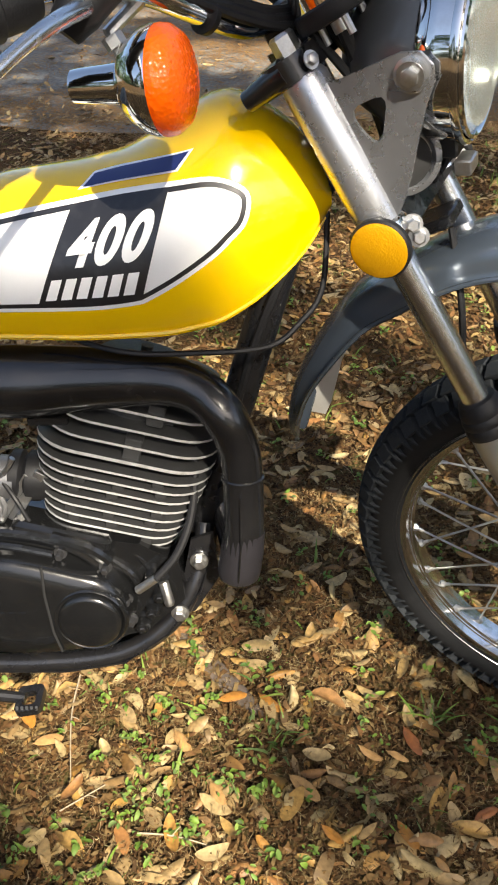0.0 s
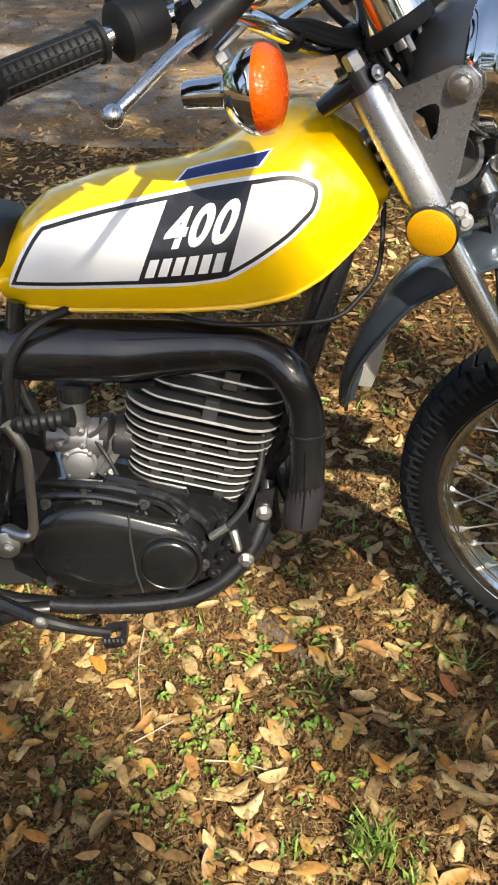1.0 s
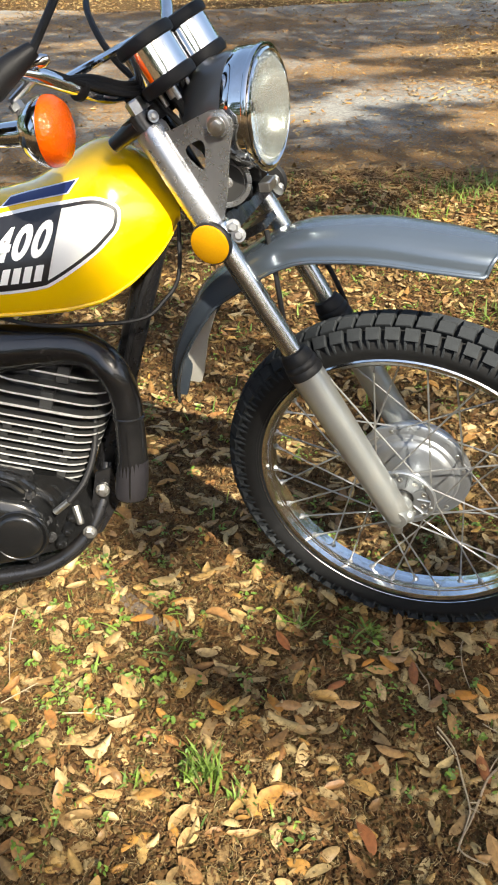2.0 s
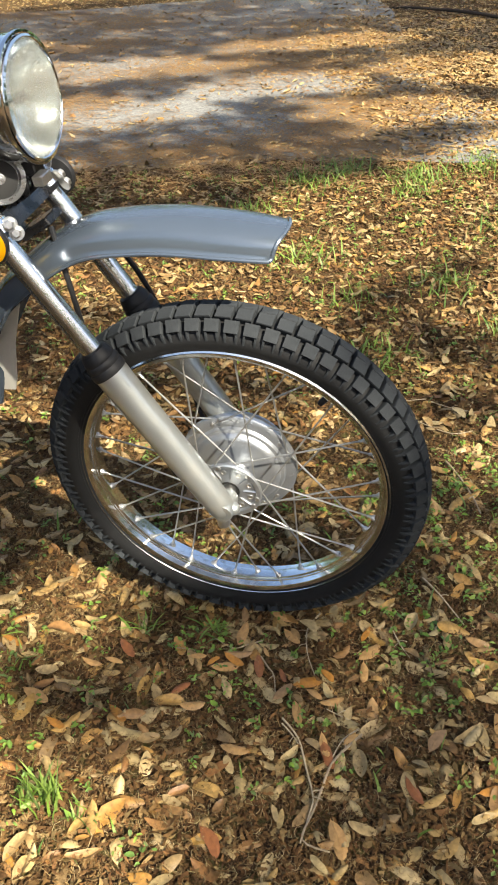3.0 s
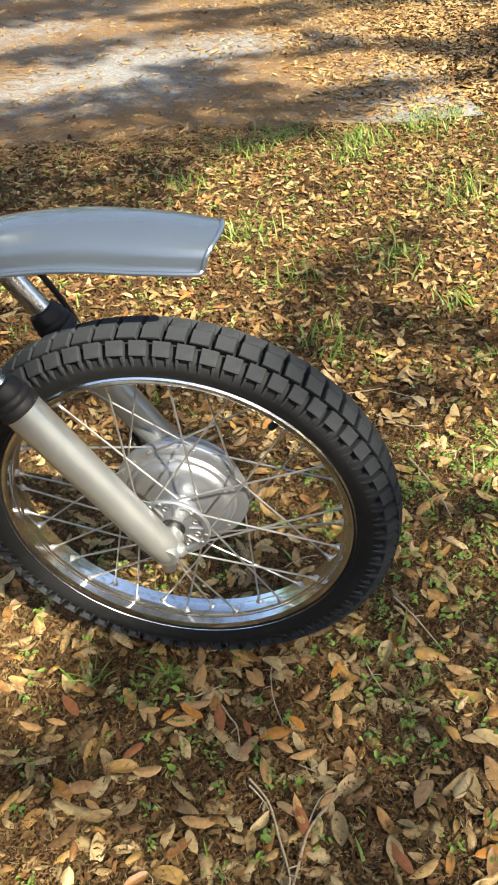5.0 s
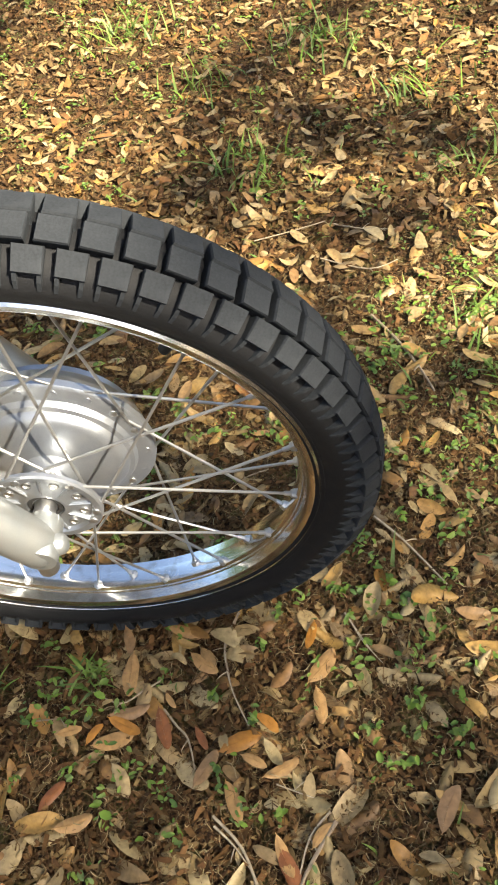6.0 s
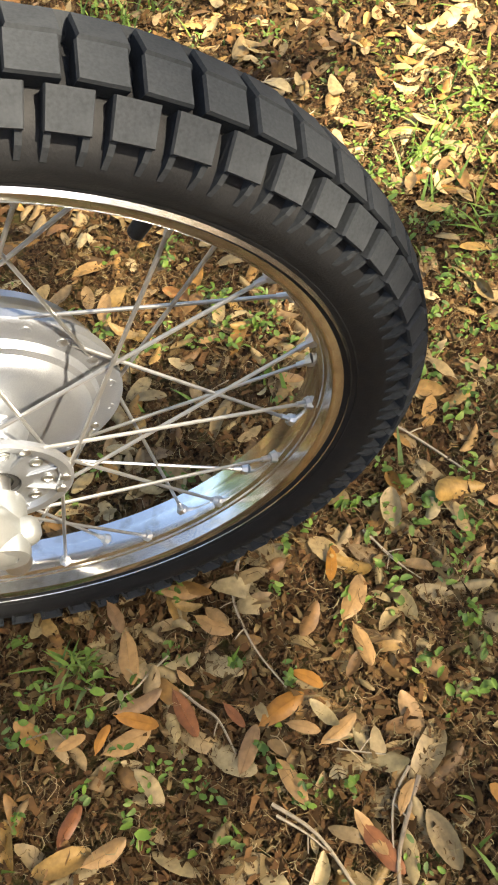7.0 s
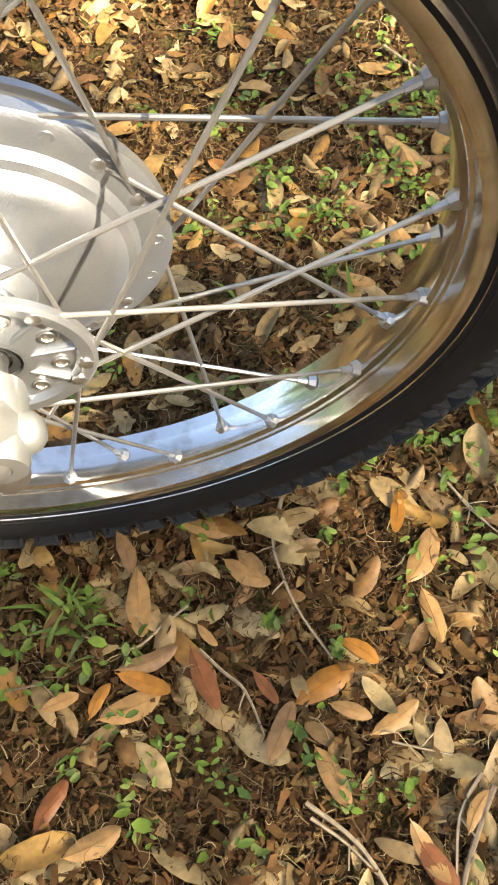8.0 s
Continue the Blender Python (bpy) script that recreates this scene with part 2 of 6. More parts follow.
TANK_TOP = eased((-0.484, -0.452, -0.412, -0.328, -0.24, -0.187, -0.156, -0.127, -0.09, -0.06, -0.02, 0.014, 0.038, 0.048), (0.795, 0.838, 0.870, 0.895, 0.906, 0.917, 0.933, 0.953, 0.973, 0.979, 0.960, 0.934, 0.898, 0.870), 8)
TANK_LOW = eased((-0.479, -0.449, -0.38, -0.24, -0.14, -0.08, -0.034, 0.01, 0.036, 0.046), (0.737, 0.728, 0.724, 0.725, 0.731, 0.742, 0.767, 0.804, 0.838, 0.862), 8)
TANK_WIDE = eased((-0.479, -0.449, -0.38, -0.28, -0.20, -0.12, -0.05, 0.0, 0.036, 0.048), (0.060, 0.080, 0.093, 0.106, 0.116, 0.120, 0.107, 0.086, 0.068, 0.056), 9)


def tank_top(x):
    return np.interp(x, TANK_X, TANK_TOP)


def tank_low(x):
    return np.interp(x, TANK_X, TANK_LOW)


def tank_wide(x):
    return np.interp(x, TANK_X, TANK_WIDE)


def tank_side(x, z):
    """How far out the tank's side lies at a place of its profile."""
    zt, zb, w = tank_top(x), tank_low(x), tank_wide(x)
    zc = zb + 0.34 * (zt - zb)
    up = np.clip((z - zc) / (zt - zc), 0, 1)
    dn = np.clip((zc - z) / (zc - zb), 0, 1)
    return w * np.where(z > zc, np.sqrt(np.maximum(1 - up**2.0, 0)), 1 - 0.16 * dn**2.2)


def fuel_tank():
    s = Shape()
    rings = []
    for x in np.r_[np.linspace(-0.479, -0.40, 9), np.linspace(-0.39, -0.02, 34), np.linspace(-0.012, 0.046, 14)]:
        zt, zb, w = tank_top(x), tank_low(x), tank_wide(x)
        zc = zb + 0.34 * (zt - zb)
        half = [(w * math.sin(a), zc + (zt - zc) * math.cos(a)) for a in np.linspace(0, math.pi / 2, 16)]
        half += [(w * (1 - 0.16 * d**2.2), zc - (zc - zb) * d) for d in np.linspace(0.12, 1, 8)]
        half += [(w * 0.84 - 0.004, zb - 0.003), (w * 0.5, zb + 0.004)]
        rings.append([(x, -y, z) for y, z in half] + [(x, y, z) for y, z in half[:0:-1]])
    s.rings(rings)
    tank = part("fuel_tank", s, YELLOW, bike, "glossy yellow painted fuel tank with white side panels", angle=50)
    seam = Shape()
    for side in (-1, 1):
        seam.tube([(x, side * (tank_wide(x) * 0.845), tank_low(x) - 0.002) for x in np.linspace(-0.459, 0.040, 44)], [0.0035] * 32 + list(np.linspace(0.0034, 0.0010, 12)), 6)
    part("seam", seam, YELLOW, tank)
    return tank


def on_tank(pts, lift):
    return [(x, -(float(tank_side(x, z)) + lift), z) for x, z in pts]


def decal(name, low, high, material, tank, lift, label, nx=40, nz=10):
    """A vinyl decal between two edges, each a row of (x, z), laid on the tank's side."""
    lx, lz = zip(*low)
    hx, hz = zip(*high)
    t = np.linspace(0, 1, nx)
    cut = lambda a: np.interp(t, np.linspace(0, 1, len(a)), a)  # noqa: E731
    lx, lz, hx, hz = cut(lx), cut(lz), cut(hx), cut(hz)
    s = Shape()
    verts = []
    for i in range(nx):
        row = np.linspace(0, 1, nz)
        verts += on_tank([(lx[i] * (1 - k) + hx[i] * k, lz[i] * (1 - k) + hz[i] * k) for k in row], lift)
    s.add(verts, [(i * nz + j, (i + 1) * nz + j, (i + 1) * nz + j + 1, i * nz + j + 1) for i in range(nx - 1) for j in range(nz - 1)])
    return part(name, s, material, tank, label, angle=80)


def band(edge, inset):
    """A closed outline moved inwards."""
    P = [V(*p) for p in edge]
    n, out = len(P), []
    for i in range(n):
        d = P[(i + 1) % n] - P[i - 1]
        d = d / (np.linalg.norm(d) + 1e-9)
        out.append(tuple(P[i] + inset * V(-d[1], d[0])))
    return out


def outline_decal(name, edge, a, b, material, tank, lift, label):
    """A band of even width that follows an outline on the tank's side."""
    o, i = band(edge, a), band(edge, b)
    m = len(edge)
    s = Shape().add(on_tank(o, lift) + on_tank(i, lift), [(k, (k + 1) % m, m + (k + 1) % m, m + k) for k in range(m)])
    return part(name, s, material, tank, label, angle=80)


def letters(text, corners, tank, lift, material, name, label):
    """Built-in lettering, fitted between four (x, z) corners: low left, low right, high right, high left."""
    c = bpy.data.curves.new(name, "FONT")
    c.body, c.resolution_u, c.offset, c.space_character = text, 6, 0.042, 1.16
    ob = new(name, c)
    me = bpy.data.meshes.new_from_object(ob.evaluated_get(bpy.context.evaluated_depsgraph_get()))
    bpy.data.objects.remove(ob)
    bm = bmesh.new()
    bm.from_mesh(me)
    bmesh.ops.triangulate(bm, faces=bm.faces)
    bmesh.ops.subdivide_edges(bm, edges=bm.edges, cuts=2, use_grid_fill=True)
    xs, ys = [v.co.x for v in bm.verts], [v.co.y for v in bm.verts]
    x0, x1, y0, y1 = min(xs), max(xs), min(ys), max(ys)
    ll, lr, hr, hl = (V(*p) for p in corners)
    for v in bm.verts:
        u, w = (v.co.x - x0) / (x1 - x0), (v.co.y - y0) / (y1 - y0)
        p = (ll * (1 - u) + lr * u) * (1 - w) + (hl * (1 - u) + hr * u) * w
        v.co = on_tank([tuple(p)], lift)[0]
    bm.to_mesh(me)
    bm.free()
    me.materials.clear()
    return part(name, me, material, tank, label)


def tank_decals(tank):
    low = [(-0.460, 0.757), (-0.39, 0.758), (-0.279, 0.762), (-0.22, 0.765), (-0.172, 0.771), (-0.155, 0.777), (-0.12, 0.797), (-0.085, 0.820), (-0.066, 0.837), (-0.050, 0.854), (-0.0445, 0.868)]
    high = [(-0.460, 0.757), (-0.436, 0.799), (-0.413, 0.830), (-0.396, 0.838), (-0.32, 0.857), (-0.23, 0.874), (-0.17, 0.885), (-0.127, 0.892), (-0.085, 0.8965), (-0.058, 0.890), (-0.0455, 0.878)]
    decal("side_panel", low, high, WHITE, tank, 0.0012, "white vinyl panel", 60, 14)
    P, _ = curve([V(*p, 0) for p in low[:-1] + high[:0:-1]] + [V(*low[0], 0)], [0] * 21, 4)
    edge = [(p[0], p[1]) for p in P[:-1]]
    outline_decal("pinstripe", edge, -0.0035, 0.0015, WHITE, tank, 0.0014, "white border line")
    outline_decal("pinstripe", edge, 0.0012, 0.0062, INK, tank, 0.0019, "black border line")
    a, b, c, d = (-0.282, 0.764), (-0.163, 0.774), (-0.128, 0.889), (-0.236, 0.871)
    decal("badge_ground", [a, b], [d, c], INK, tank, 0.0024, "black slanted badge", 24, 16)

    def at(u, w):
        p = (V(*a) * (1 - u) + V(*b) * u) * (1 - w) + (V(*d) * (1 - u) + V(*c) * u) * w
        return tuple(p)

    letters("400", [at(0.13, 0.39), at(0.90, 0.39), at(0.97, 0.86), at(0.13, 0.84)], tank, 0.0034, WHITE, "model_number", "white numerals")
    for k in range(6):
        u = 0.06 + k * 0.15
        decal("brand_bar", [at(u, 0.07), at(u + 0.105, 0.07)], [at(u, 0.29), at(u + 0.105, 0.29)], WHITE, tank, 0.0034, "plain white bar", 4, 4)
    st = [(-0.231, 0.884), (-0.118, 0.905), (-0.101, 0.926), (-0.214, 0.900)]
    decal("stripe_border", [st[0], st[1]], [st[3], st[2]], WHITE, tank, 0.0014, "white stripe border", 20, 6)
    i = [(-0.225, 0.8865), (-0.1205, 0.9065), (-0.106, 0.9235), (-0.213, 0.8985)]
    decal("stripe", [i[0], i[1]], [i[3], i[2]], NAVY, tank, 0.0024, "navy blue stripe", 20, 6)


tank = fuel_tank()
tank_decals(tank)


# ---- seat tip and side cover ----
def seat():
    s = Shape()
    rings = []
    for x, zt, zb, w in ((-0.452, 0.838, 0.790, 0.04), (-0.466, 0.846, 0.775, 0.065), (-0.50, 0.852, 0.752, 0.090), (-0.55, 0.868, 0.748, 0.11), (-0.75, 0.865, 0.75, 0.115), (-1.0, 0.88, 0.77, 0.11), (-1.08, 0.88, 0.79, 0.09)):
        rings.append([(x, w * math.copysign(abs(math.cos(a)) ** 0.5, math.cos(a)), (zt + zb) / 2 + (zt - zb) / 2 * math.copysign(abs(math.sin(a)) ** 0.6, math.sin(a))) for a in np.arange(24) * 2 * math.pi / 24])
    s.rings(rings)
    part("seat", s, SEAT, bike, "dark padded vinyl seat", angle=50)
    s = Shape().plate([(-0.62, 0.60), (-0.495, 0.63), (-0.482, 0.70), (-0.495, 0.725), (-0.62, 0.74)], (0, -0.10, 0), (1, 0, 0), (0, 0, 1), (0, 1, 0), 0.012)
    part("side_cover", s, WHITE, bike, "white side cover")
    s = Shape().plate([(-0.60, 0.655), (-0.492, 0.665), (-0.488, 0.705), (-0.60, 0.715)], (0, -0.1075, 0), (1, 0, 0), (0, 0, 1), (0, 1, 0), 0.003)
    part("cover_panel", s, WHITE, bike, "white side cover panel")


seat()


# ---- exhaust ----
def exhaust():
    y0, y1 = -0.062, -0.108
    path = [(-0.62, y0, 0.655, 0.048), (-0.47, y0, 0.660, 0.044), (-0.33, y0, 0.656, 0.046), (-0.25, y0 - 0.004, 0.660, 0.040), (-0.16, y0 - 0.018, 0.664, 0.031), (-0.112, y0 - 0.030, 0.655, 0.028), (-0.080, y1, 0.628, 0.0265), (-0.064, y1, 0.585, 0.0255), (-0.060, y1, 0.545, 0.025), (-0.060, y1, 0.48, 0.0255), (-0.064, y1, 0.435, 0.0275), (-0.068, y1, 0.410, 0.0280), (-0.069, y1, 0.396, 0.0262), (-0.0692, y1, 0.391, 0.021), (-0.0692, y1, 0.3895, 0.012)]
    s = Shape().tube([p[:3] for p in path], [p[3] for p in path], 24, smooth=5)
    pipe = part("exhaust_pipe", s, EXHAUST, bike, "satin black high-level exhaust pipe", angle=60)
    part("weld_ring", Shape().lathe([(0.0255, -0.003), (0.0272, -0.0015), (0.0272, 0.0015), (0.0255, 0.003)], (-0.060, y1, 0.545), (0, 0, 1), 28), EXHAUST, pipe)
    part("weld_seam", Shape().tube([(-0.0625, y1 - 0.0262, 0.53), (-0.064, y1 - 0.0276, 0.46), (-0.068, y1 - 0.0292, 0.415), (-0.070, y1 - 0.024, 0.393)], 0.0014, 6), EXHAUST, pipe)
    end = Shape().tube([(-0.0600, y1, 0.468), (-0.0640, y1, 0.435), (-0.0680, y1, 0.410), (-0.0690, y1, 0.397), (-0.0692, y1, 0.3915), (-0.0692, y1, 0.3890)], (0.0257, 0.0277, 0.0283, 0.0265, 0.0213, 0.0122), 24, smooth=4)
    part("pipe_end", end, HEATED, pipe, "greyed heat-stained pipe end", angle=60)
    part("header", Shape().tube([(-0.068, y1, 0.42), (-0.075, -0.06, 0.41), (-0.085, -0.02, 0.42), (-0.105, 0.015, 0.46), (-0.15, 0.02, 0.50)], 0.021, 14, smooth=4), EXHAUST, pipe)
    s = Shape()
    s.box((-0.30, y0 - 0.01, 0.608), (0.05, 0.012, 0.012), bevel=0.3)
    part("bracket", s, EXHAUST, pipe)


exhaust()


# ---- engine ----
FX, FZ = V(0.968, 0, -0.25), V(0.25, 0, 0.968)  # along and up the forward-tilted cylinder
CYL = V(-0.245, 0.0, 0.425)


def fin(length, width, at, thick=0.0032):
    s = Shape()
    out = rounded(length, width, min(length, width) * 0.30, 6)
    m = len(out)
    lo = [at + FX * a + V(0, b, 0) - FZ * thick / 2 for a, b in out]
    hi = [p + FZ * thick for p in lo]
    s.add(lo + hi, [tuple(range(m))[::-1], tuple(range(m, 2 * m))], 0)
    s.add(lo + hi, [(k, (k + 1) % m, m + (k + 1) % m, m + k) for k in range(m)], 1)
    return s


def cylinder():
    core = Shape()
    core.rings([[CYL + FX * (0.062 * math.cos(a)) + V(0, 0.062 * math.sin(a), 0) + FZ * h for a in np.arange(28) * 2 * math.pi / 28] for h in (-0.04, 0.24)])
    barrel = part("cylinder", core, FIN, bike, "air-cooled finned cylinder with bright fin edges")
    sizes = ((0.182, 0.150), (0.192, 0.160), (0.200, 0.168), (0.208, 0.174), (0.214, 0.178), (0.220, 0.182), (0.226, 0.186), (0.230, 0.190))
    for k, (a, b) in enumerate(sizes):
        part("fin", fin(a, b, CYL + FZ * (0.010 + 0.0158 * k)), [FIN, FINEDGE], barrel)
    for k in range(7):
        for x, side in ((-0.055, -1), (-0.005, -1), (0.05, -1)):
            if (k + round(x * 100)) % 3:
                part("fin_damper", Shape().box(CYL + FX * (x + 0.006 * (k % 2)) + V(0, side * (0.070 + 0.002 * k), 0) + FZ * (0.018 + 0.0158 * k), (0.015, 0.012, 0.012), FX, (0, 1, 0), FZ), DARK, barrel)
    head = part("cylinder_head", Shape().box(CYL + FZ * 0.165, (0.13, 0.11, 0.08), FX, (0, 1, 0), FZ, 0.3), FIN, bike, "finned black cylinder head")
    for k, (a, b) in enumerate(((0.234, 0.192), (0.226, 0.186), (0.214, 0.176), (0.196, 0.160), (0.17, 0.14))):
        part("head_fin", fin(a, b, CYL + FZ * (0.140 + 0.0205 * k) + FX * (0.004 * k), 0.0034 if k else 0.0045), [FIN, FINEDGE], head)
    part("boss", Shape().box(CYL + FZ * 0.155 + FX * 0.01 + V(0, -0.075, 0), (0.022, 0.03, 0.03), FX, (0, 1, 0), FZ), FIN, head)
    part("boss", Shape().box(CYL + FZ * 0.20 + FX * 0.03 + V(0, -0.06, 0), (0.022, 0.03, 0.03), FX, (0, 1, 0), FZ), FIN, head)
    part("spark_plug", Shape().lathe([(0.012, 0), (0.012, 0.02), (0.007, 0.022), (0.008, 0.06)], CYL + FZ * 0.20, FZ, 12), FIN, head)


def screw(at, parent, r=0.008, out=(0, -1, 0), material=None, h=0.006):
    """A hexagon bolt head on a washer."""
    s = Shape().lathe([(r * 1.5, 0), (r * 1.5, h * 0.25)], at, out, 16)
    s.lathe([(r, h * 0.25), (r, h), (r * 0.75, h * 1.15)], at, out, 6)
    return part("bolt", s, material or STEEL, parent, "" if material else "zinc-plated bolt")


def engine():
    s = Shape()
    body = [(-0.52, 0.30), (-0.47, 0.27), (-0.30, 0.262), (-0.20, 0.285), (-0.145, 0.34), (-0.15, 0.40), (-0.20, 0.43), (-0.34, 0.455), (-0.46, 0.46), (-0.53, 0.42)]
    s.plate(body, (0, -0.01, 0), (1, 0, 0), (0, 0, 1), (0, 1, 0), 0.15)
    case = part("crankcase", s, ENGINE, bike, "black painted engine crankcase")
    # clutch cover with a rounded rim
    out = [(-0.480, 0.345), (-0.476, 0.385), (-0.455, 0.415), (-0.42, 0.432), (-0.37, 0.434), (-0.325, 0.424), (-0.285, 0.412), (-0.245, 0.398), (-0.222, 0.372), (-0.215, 0.340), (-0.224, 0.308), (-0.25, 0.288), (-0.30, 0.277), (-0.36, 0.272), (-0.41, 0.277), (-0.455, 0.300)]
    P, _ = curve([V(*p, 0) for p in out + out[:1]], [0] * 17, 4)
    ring = [(p[0], p[1]) for p in P[:-1]]
    c = V(-0.35, 0.352)
    ins = lambda k: [tuple(c + (V(*p) - c) * k) for p in ring]  # noqa: E731
    s = Shape().rings([[(x, -y, z) for x, z in ins(k)] for k, y in ((1.03, 0.07), (1.03, 0.092), (0.995, 0.097), (0.985, 0.108), (0.95, 0.119), (0.88, 0.125), (0.5, 0.127))])
    cover = part("clutch_cover", s, ENGINE, case, "glossy black clutch cover", angle=50)
    s = Shape().lathe([(0.051, 0), (0.051, 0.006), (0.047, 0.010), (0.044, 0.0085), (0.043, 0.006), (0.0425, 0.012), (0.040, 0.0155), (0.036, 0.017), (0.0, 0.0172)], (-0.268, -0.118, 0.338), (0, -1, 0), 44)
    part("round_cap", s, ENGINE, cover, "round black cap", angle=50)
    part("cover_joint", Shape().tube([(-0.322, -0.127, 0.425), (-0.323, -0.1285, 0.38), (-0.319, -0.1285, 0.32), (-0.312, -0.126, 0.285)], 0.0018, 6), DARK, cover)
    for k in range(6):
        part("brand_bar", Shape().box((-0.425 + 0.0135 * k, -0.1275, 0.345), (0.009, 0.002, 0.014)), ENGINE, cover)
    for x, z in ((-0.315, 0.404), (-0.306, 0.286), (-0.222, 0.352), (-0.218, 0.318), (-0.245, 0.405), (-0.302, 0.428), (-0.388, 0.450), (-0.45, 0.43), (-0.485, 0.37), (-0.46, 0.29)):
        screw((x, -0.098, z), case, 0.0058, material=BOLT, h=0.013)
    for x, z in ((-0.205, 0.300), (-0.19, 0.325), (-0.178, 0.352), (-0.186, 0.382), (-0.258, 0.272), (-0.36, 0.262), (-0.43, 0.268)):
        part("case_boss", Shape().lathe([(0.0105, 0), (0.0105, 0.024), (0.0085, 0.028)], (x, -0.072, z), (0, -1, 0), 14), ENGINE, case)
        screw((x, -0.098, z), case, 0.0055, material=ENGINE, h=0.006)
    for path, r in (([(-0.46, -0.08, 0.455), (-0.40, -0.098, 0.462), (-0.335, -0.10, 0.455), (-0.285, -0.10, 0.437), (-0.255, -0.098, 0.410)], 0.008), ([(-0.50, -0.085, 0.43), (-0.44, -0.104, 0.446), (-0.37, -0.108, 0.446), (-0.31, -0.108, 0.432)], 0.006), ([(-0.24, -0.085, 0.405), (-0.215, -0.088, 0.385), (-0.205, -0.088, 0.36)], 0.007), ([(-0.232, -0.075, 0.425), (-0.205, -0.08, 0.41), (-0.19, -0.08, 0.388)], 0.006)):
        part("casting_rib", Shape().tube(path, r, 10, smooth=4), ENGINE, case)
    part("drain_screw", Shape().lathe([(0.007, 0), (0.007, 0.03), (0.005, 0.034)], (-0.172, -0.09, 0.372), (0.25, -0.35, -0.9), 10), STEEL, case)
    part("oil_pump", Shape().box((-0.30, -0.075, 0.447), (0.13, 0.05, 0.028), FX, (0, 1, 0), FZ, 0.4), ENGINE, case)
    part("pipe_union", Shape().tube([(-0.31, -0.10, 0.452), (-0.265, -0.105, 0.44), (-0.240, -0.10, 0.415)], 0.009, 10, smooth=4), ENGINE, case)
    part("oil_union", Shape().tube([(-0.205, -0.105, 0.37), (-0.178, -0.108, 0.392)], 0.006, 10), STEEL, case, "bright steel union")
    part("oil_line", Shape().tube([(-0.178, -0.108, 0.392), (-0.148, -0.095, 0.425), (-0.128, -0.075, 0.48), (-0.122, -0.05, 0.56)], 0.0055, 10, smooth=6), BOOT, case)
    part("stud", Shape().box((-0.345, -0.06, 0.495), (0.014, 0.02, 0.085), (0.83, 0, -0.55), (0, 1, 0), (0.55, 0, 0.83)), STEEL, case)
    part("stud", Shape().box((-0.362, -0.06, 0.492), (0.010, 0.02, 0.085), (0.83, 0, -0.55), (0, 1, 0), (0.55, 0, 0.83)), STEEL, case)


def carburettor():
    s = Shape().lathe([(0.020, -0.03), (0.024, -0.025), (0.024, 0.02), (0.019, 0.024), (0.019, 0.06)], (-0.405, -0.045, 0.52), (0, 0, 1), 24)
    carb = part("carburettor", s, CARB, bike, "grey cast alloy carburettor")
    part("float_bowl", Shape().lathe([(0.024, 0.03), (0.025, 0.022), (0.022, -0.004), (0.016, -0.010), (0.0, -0.012)], (-0.405, -0.055, 0.465), (0, 0, 1), 24), CARB, carb)
    part("cap", Shape().lathe([(0.022, 0), (0.024, 0.004), (0.024, 0.022), (0.018, 0.026), (0.006, 0.03)], (-0.400, -0.045, 0.576), (0, 0, 1), 20), BOOT, carb)
    part("venturi", Shape().lathe([(0.022, -0.045), (0.026, -0.04), (0.026, 0.02), (0.030, 0.022), (0.030, 0.045)], (-0.405, -0.045, 0.515), (1, 0, -0.1), 24), CARB, carb)
    part("intake_boot", Shape().lathe([(0.026, 0), (0.034, 0.006), (0.034, 0.018), (0.028, 0.022), (0.034, 0.028), (0.034, 0.042), (0.026, 0.06)], (-0.372, -0.04, 0.515), (1, 0, -0.12), 22), BOOT, carb)
    face = part("bowl_cover", Shape().lathe([(0.0265, 0.0), (0.0265, 0.004), (0.0240, 0.006), (0.0215, 0.0062), (0.0205, 0.010), (0.0120, 0.0125), (0.0, 0.0130)], (-0.398, -0.070, 0.482), (0.12, -0.97, 0.05), 28), CARB, carb)
    for k in range(4):
        a = radians(45 + 90 * k)
        screw((-0.398 + 0.0245 * math.cos(a), -0.076, 0.482 + 0.0245 * math.sin(a)), face, 0.0032, material=STEEL, h=0.004)
    for k in range(18):
        a = 2 * math.pi * k / 18
        part("cap_rib", Shape().box((-0.400 + 0.0243 * math.cos(a), -0.045 + 0.0243 * math.sin(a), 0.590), (0.0022, 0.0030, 0.018), (math.cos(a), math.sin(a), 0), (-math.sin(a), math.cos(a), 0)), BOOT, carb)
    part("choke_lever", Shape().tube([(-0.378, -0.072, 0.528), (-0.362, -0.080, 0.541), (-0.350, -0.082, 0.560)], (0.0042, 0.0032, 0.0040), 8, smooth=3), STEEL, carb)
    part("idle_screw", Shape().lathe([(0.0036, 0), (0.0036, 0.014), (0.0052, 0.014), (0.0052, 0.020), (0.0, 0.021)], (-0.418, -0.066, 0.520), (-0.3, -0.95, 0), 10), STEEL, carb)
    part("vent_hose", Shape().tube([(-0.372, -0.070, 0.520), (-0.352, -0.085, 0.497), (-0.338, -0.088, 0.466), (-0.322, -0.085, 0.445)], 0.0032, 8, smooth=5), BOOT, carb)
    for z in (0.512, 0.535):
        screw((-0.39, -0.072, z), carb, 0.004)
    part("fuel_line", Shape().tube([(-0.43, -0.06, 0.53), (-0.46, -0.07, 0.57), (-0.475, -0.06, 0.64), (-0.46, -0.05, 0.72)], 0.006, 8, smooth=6), BOOT, carb)


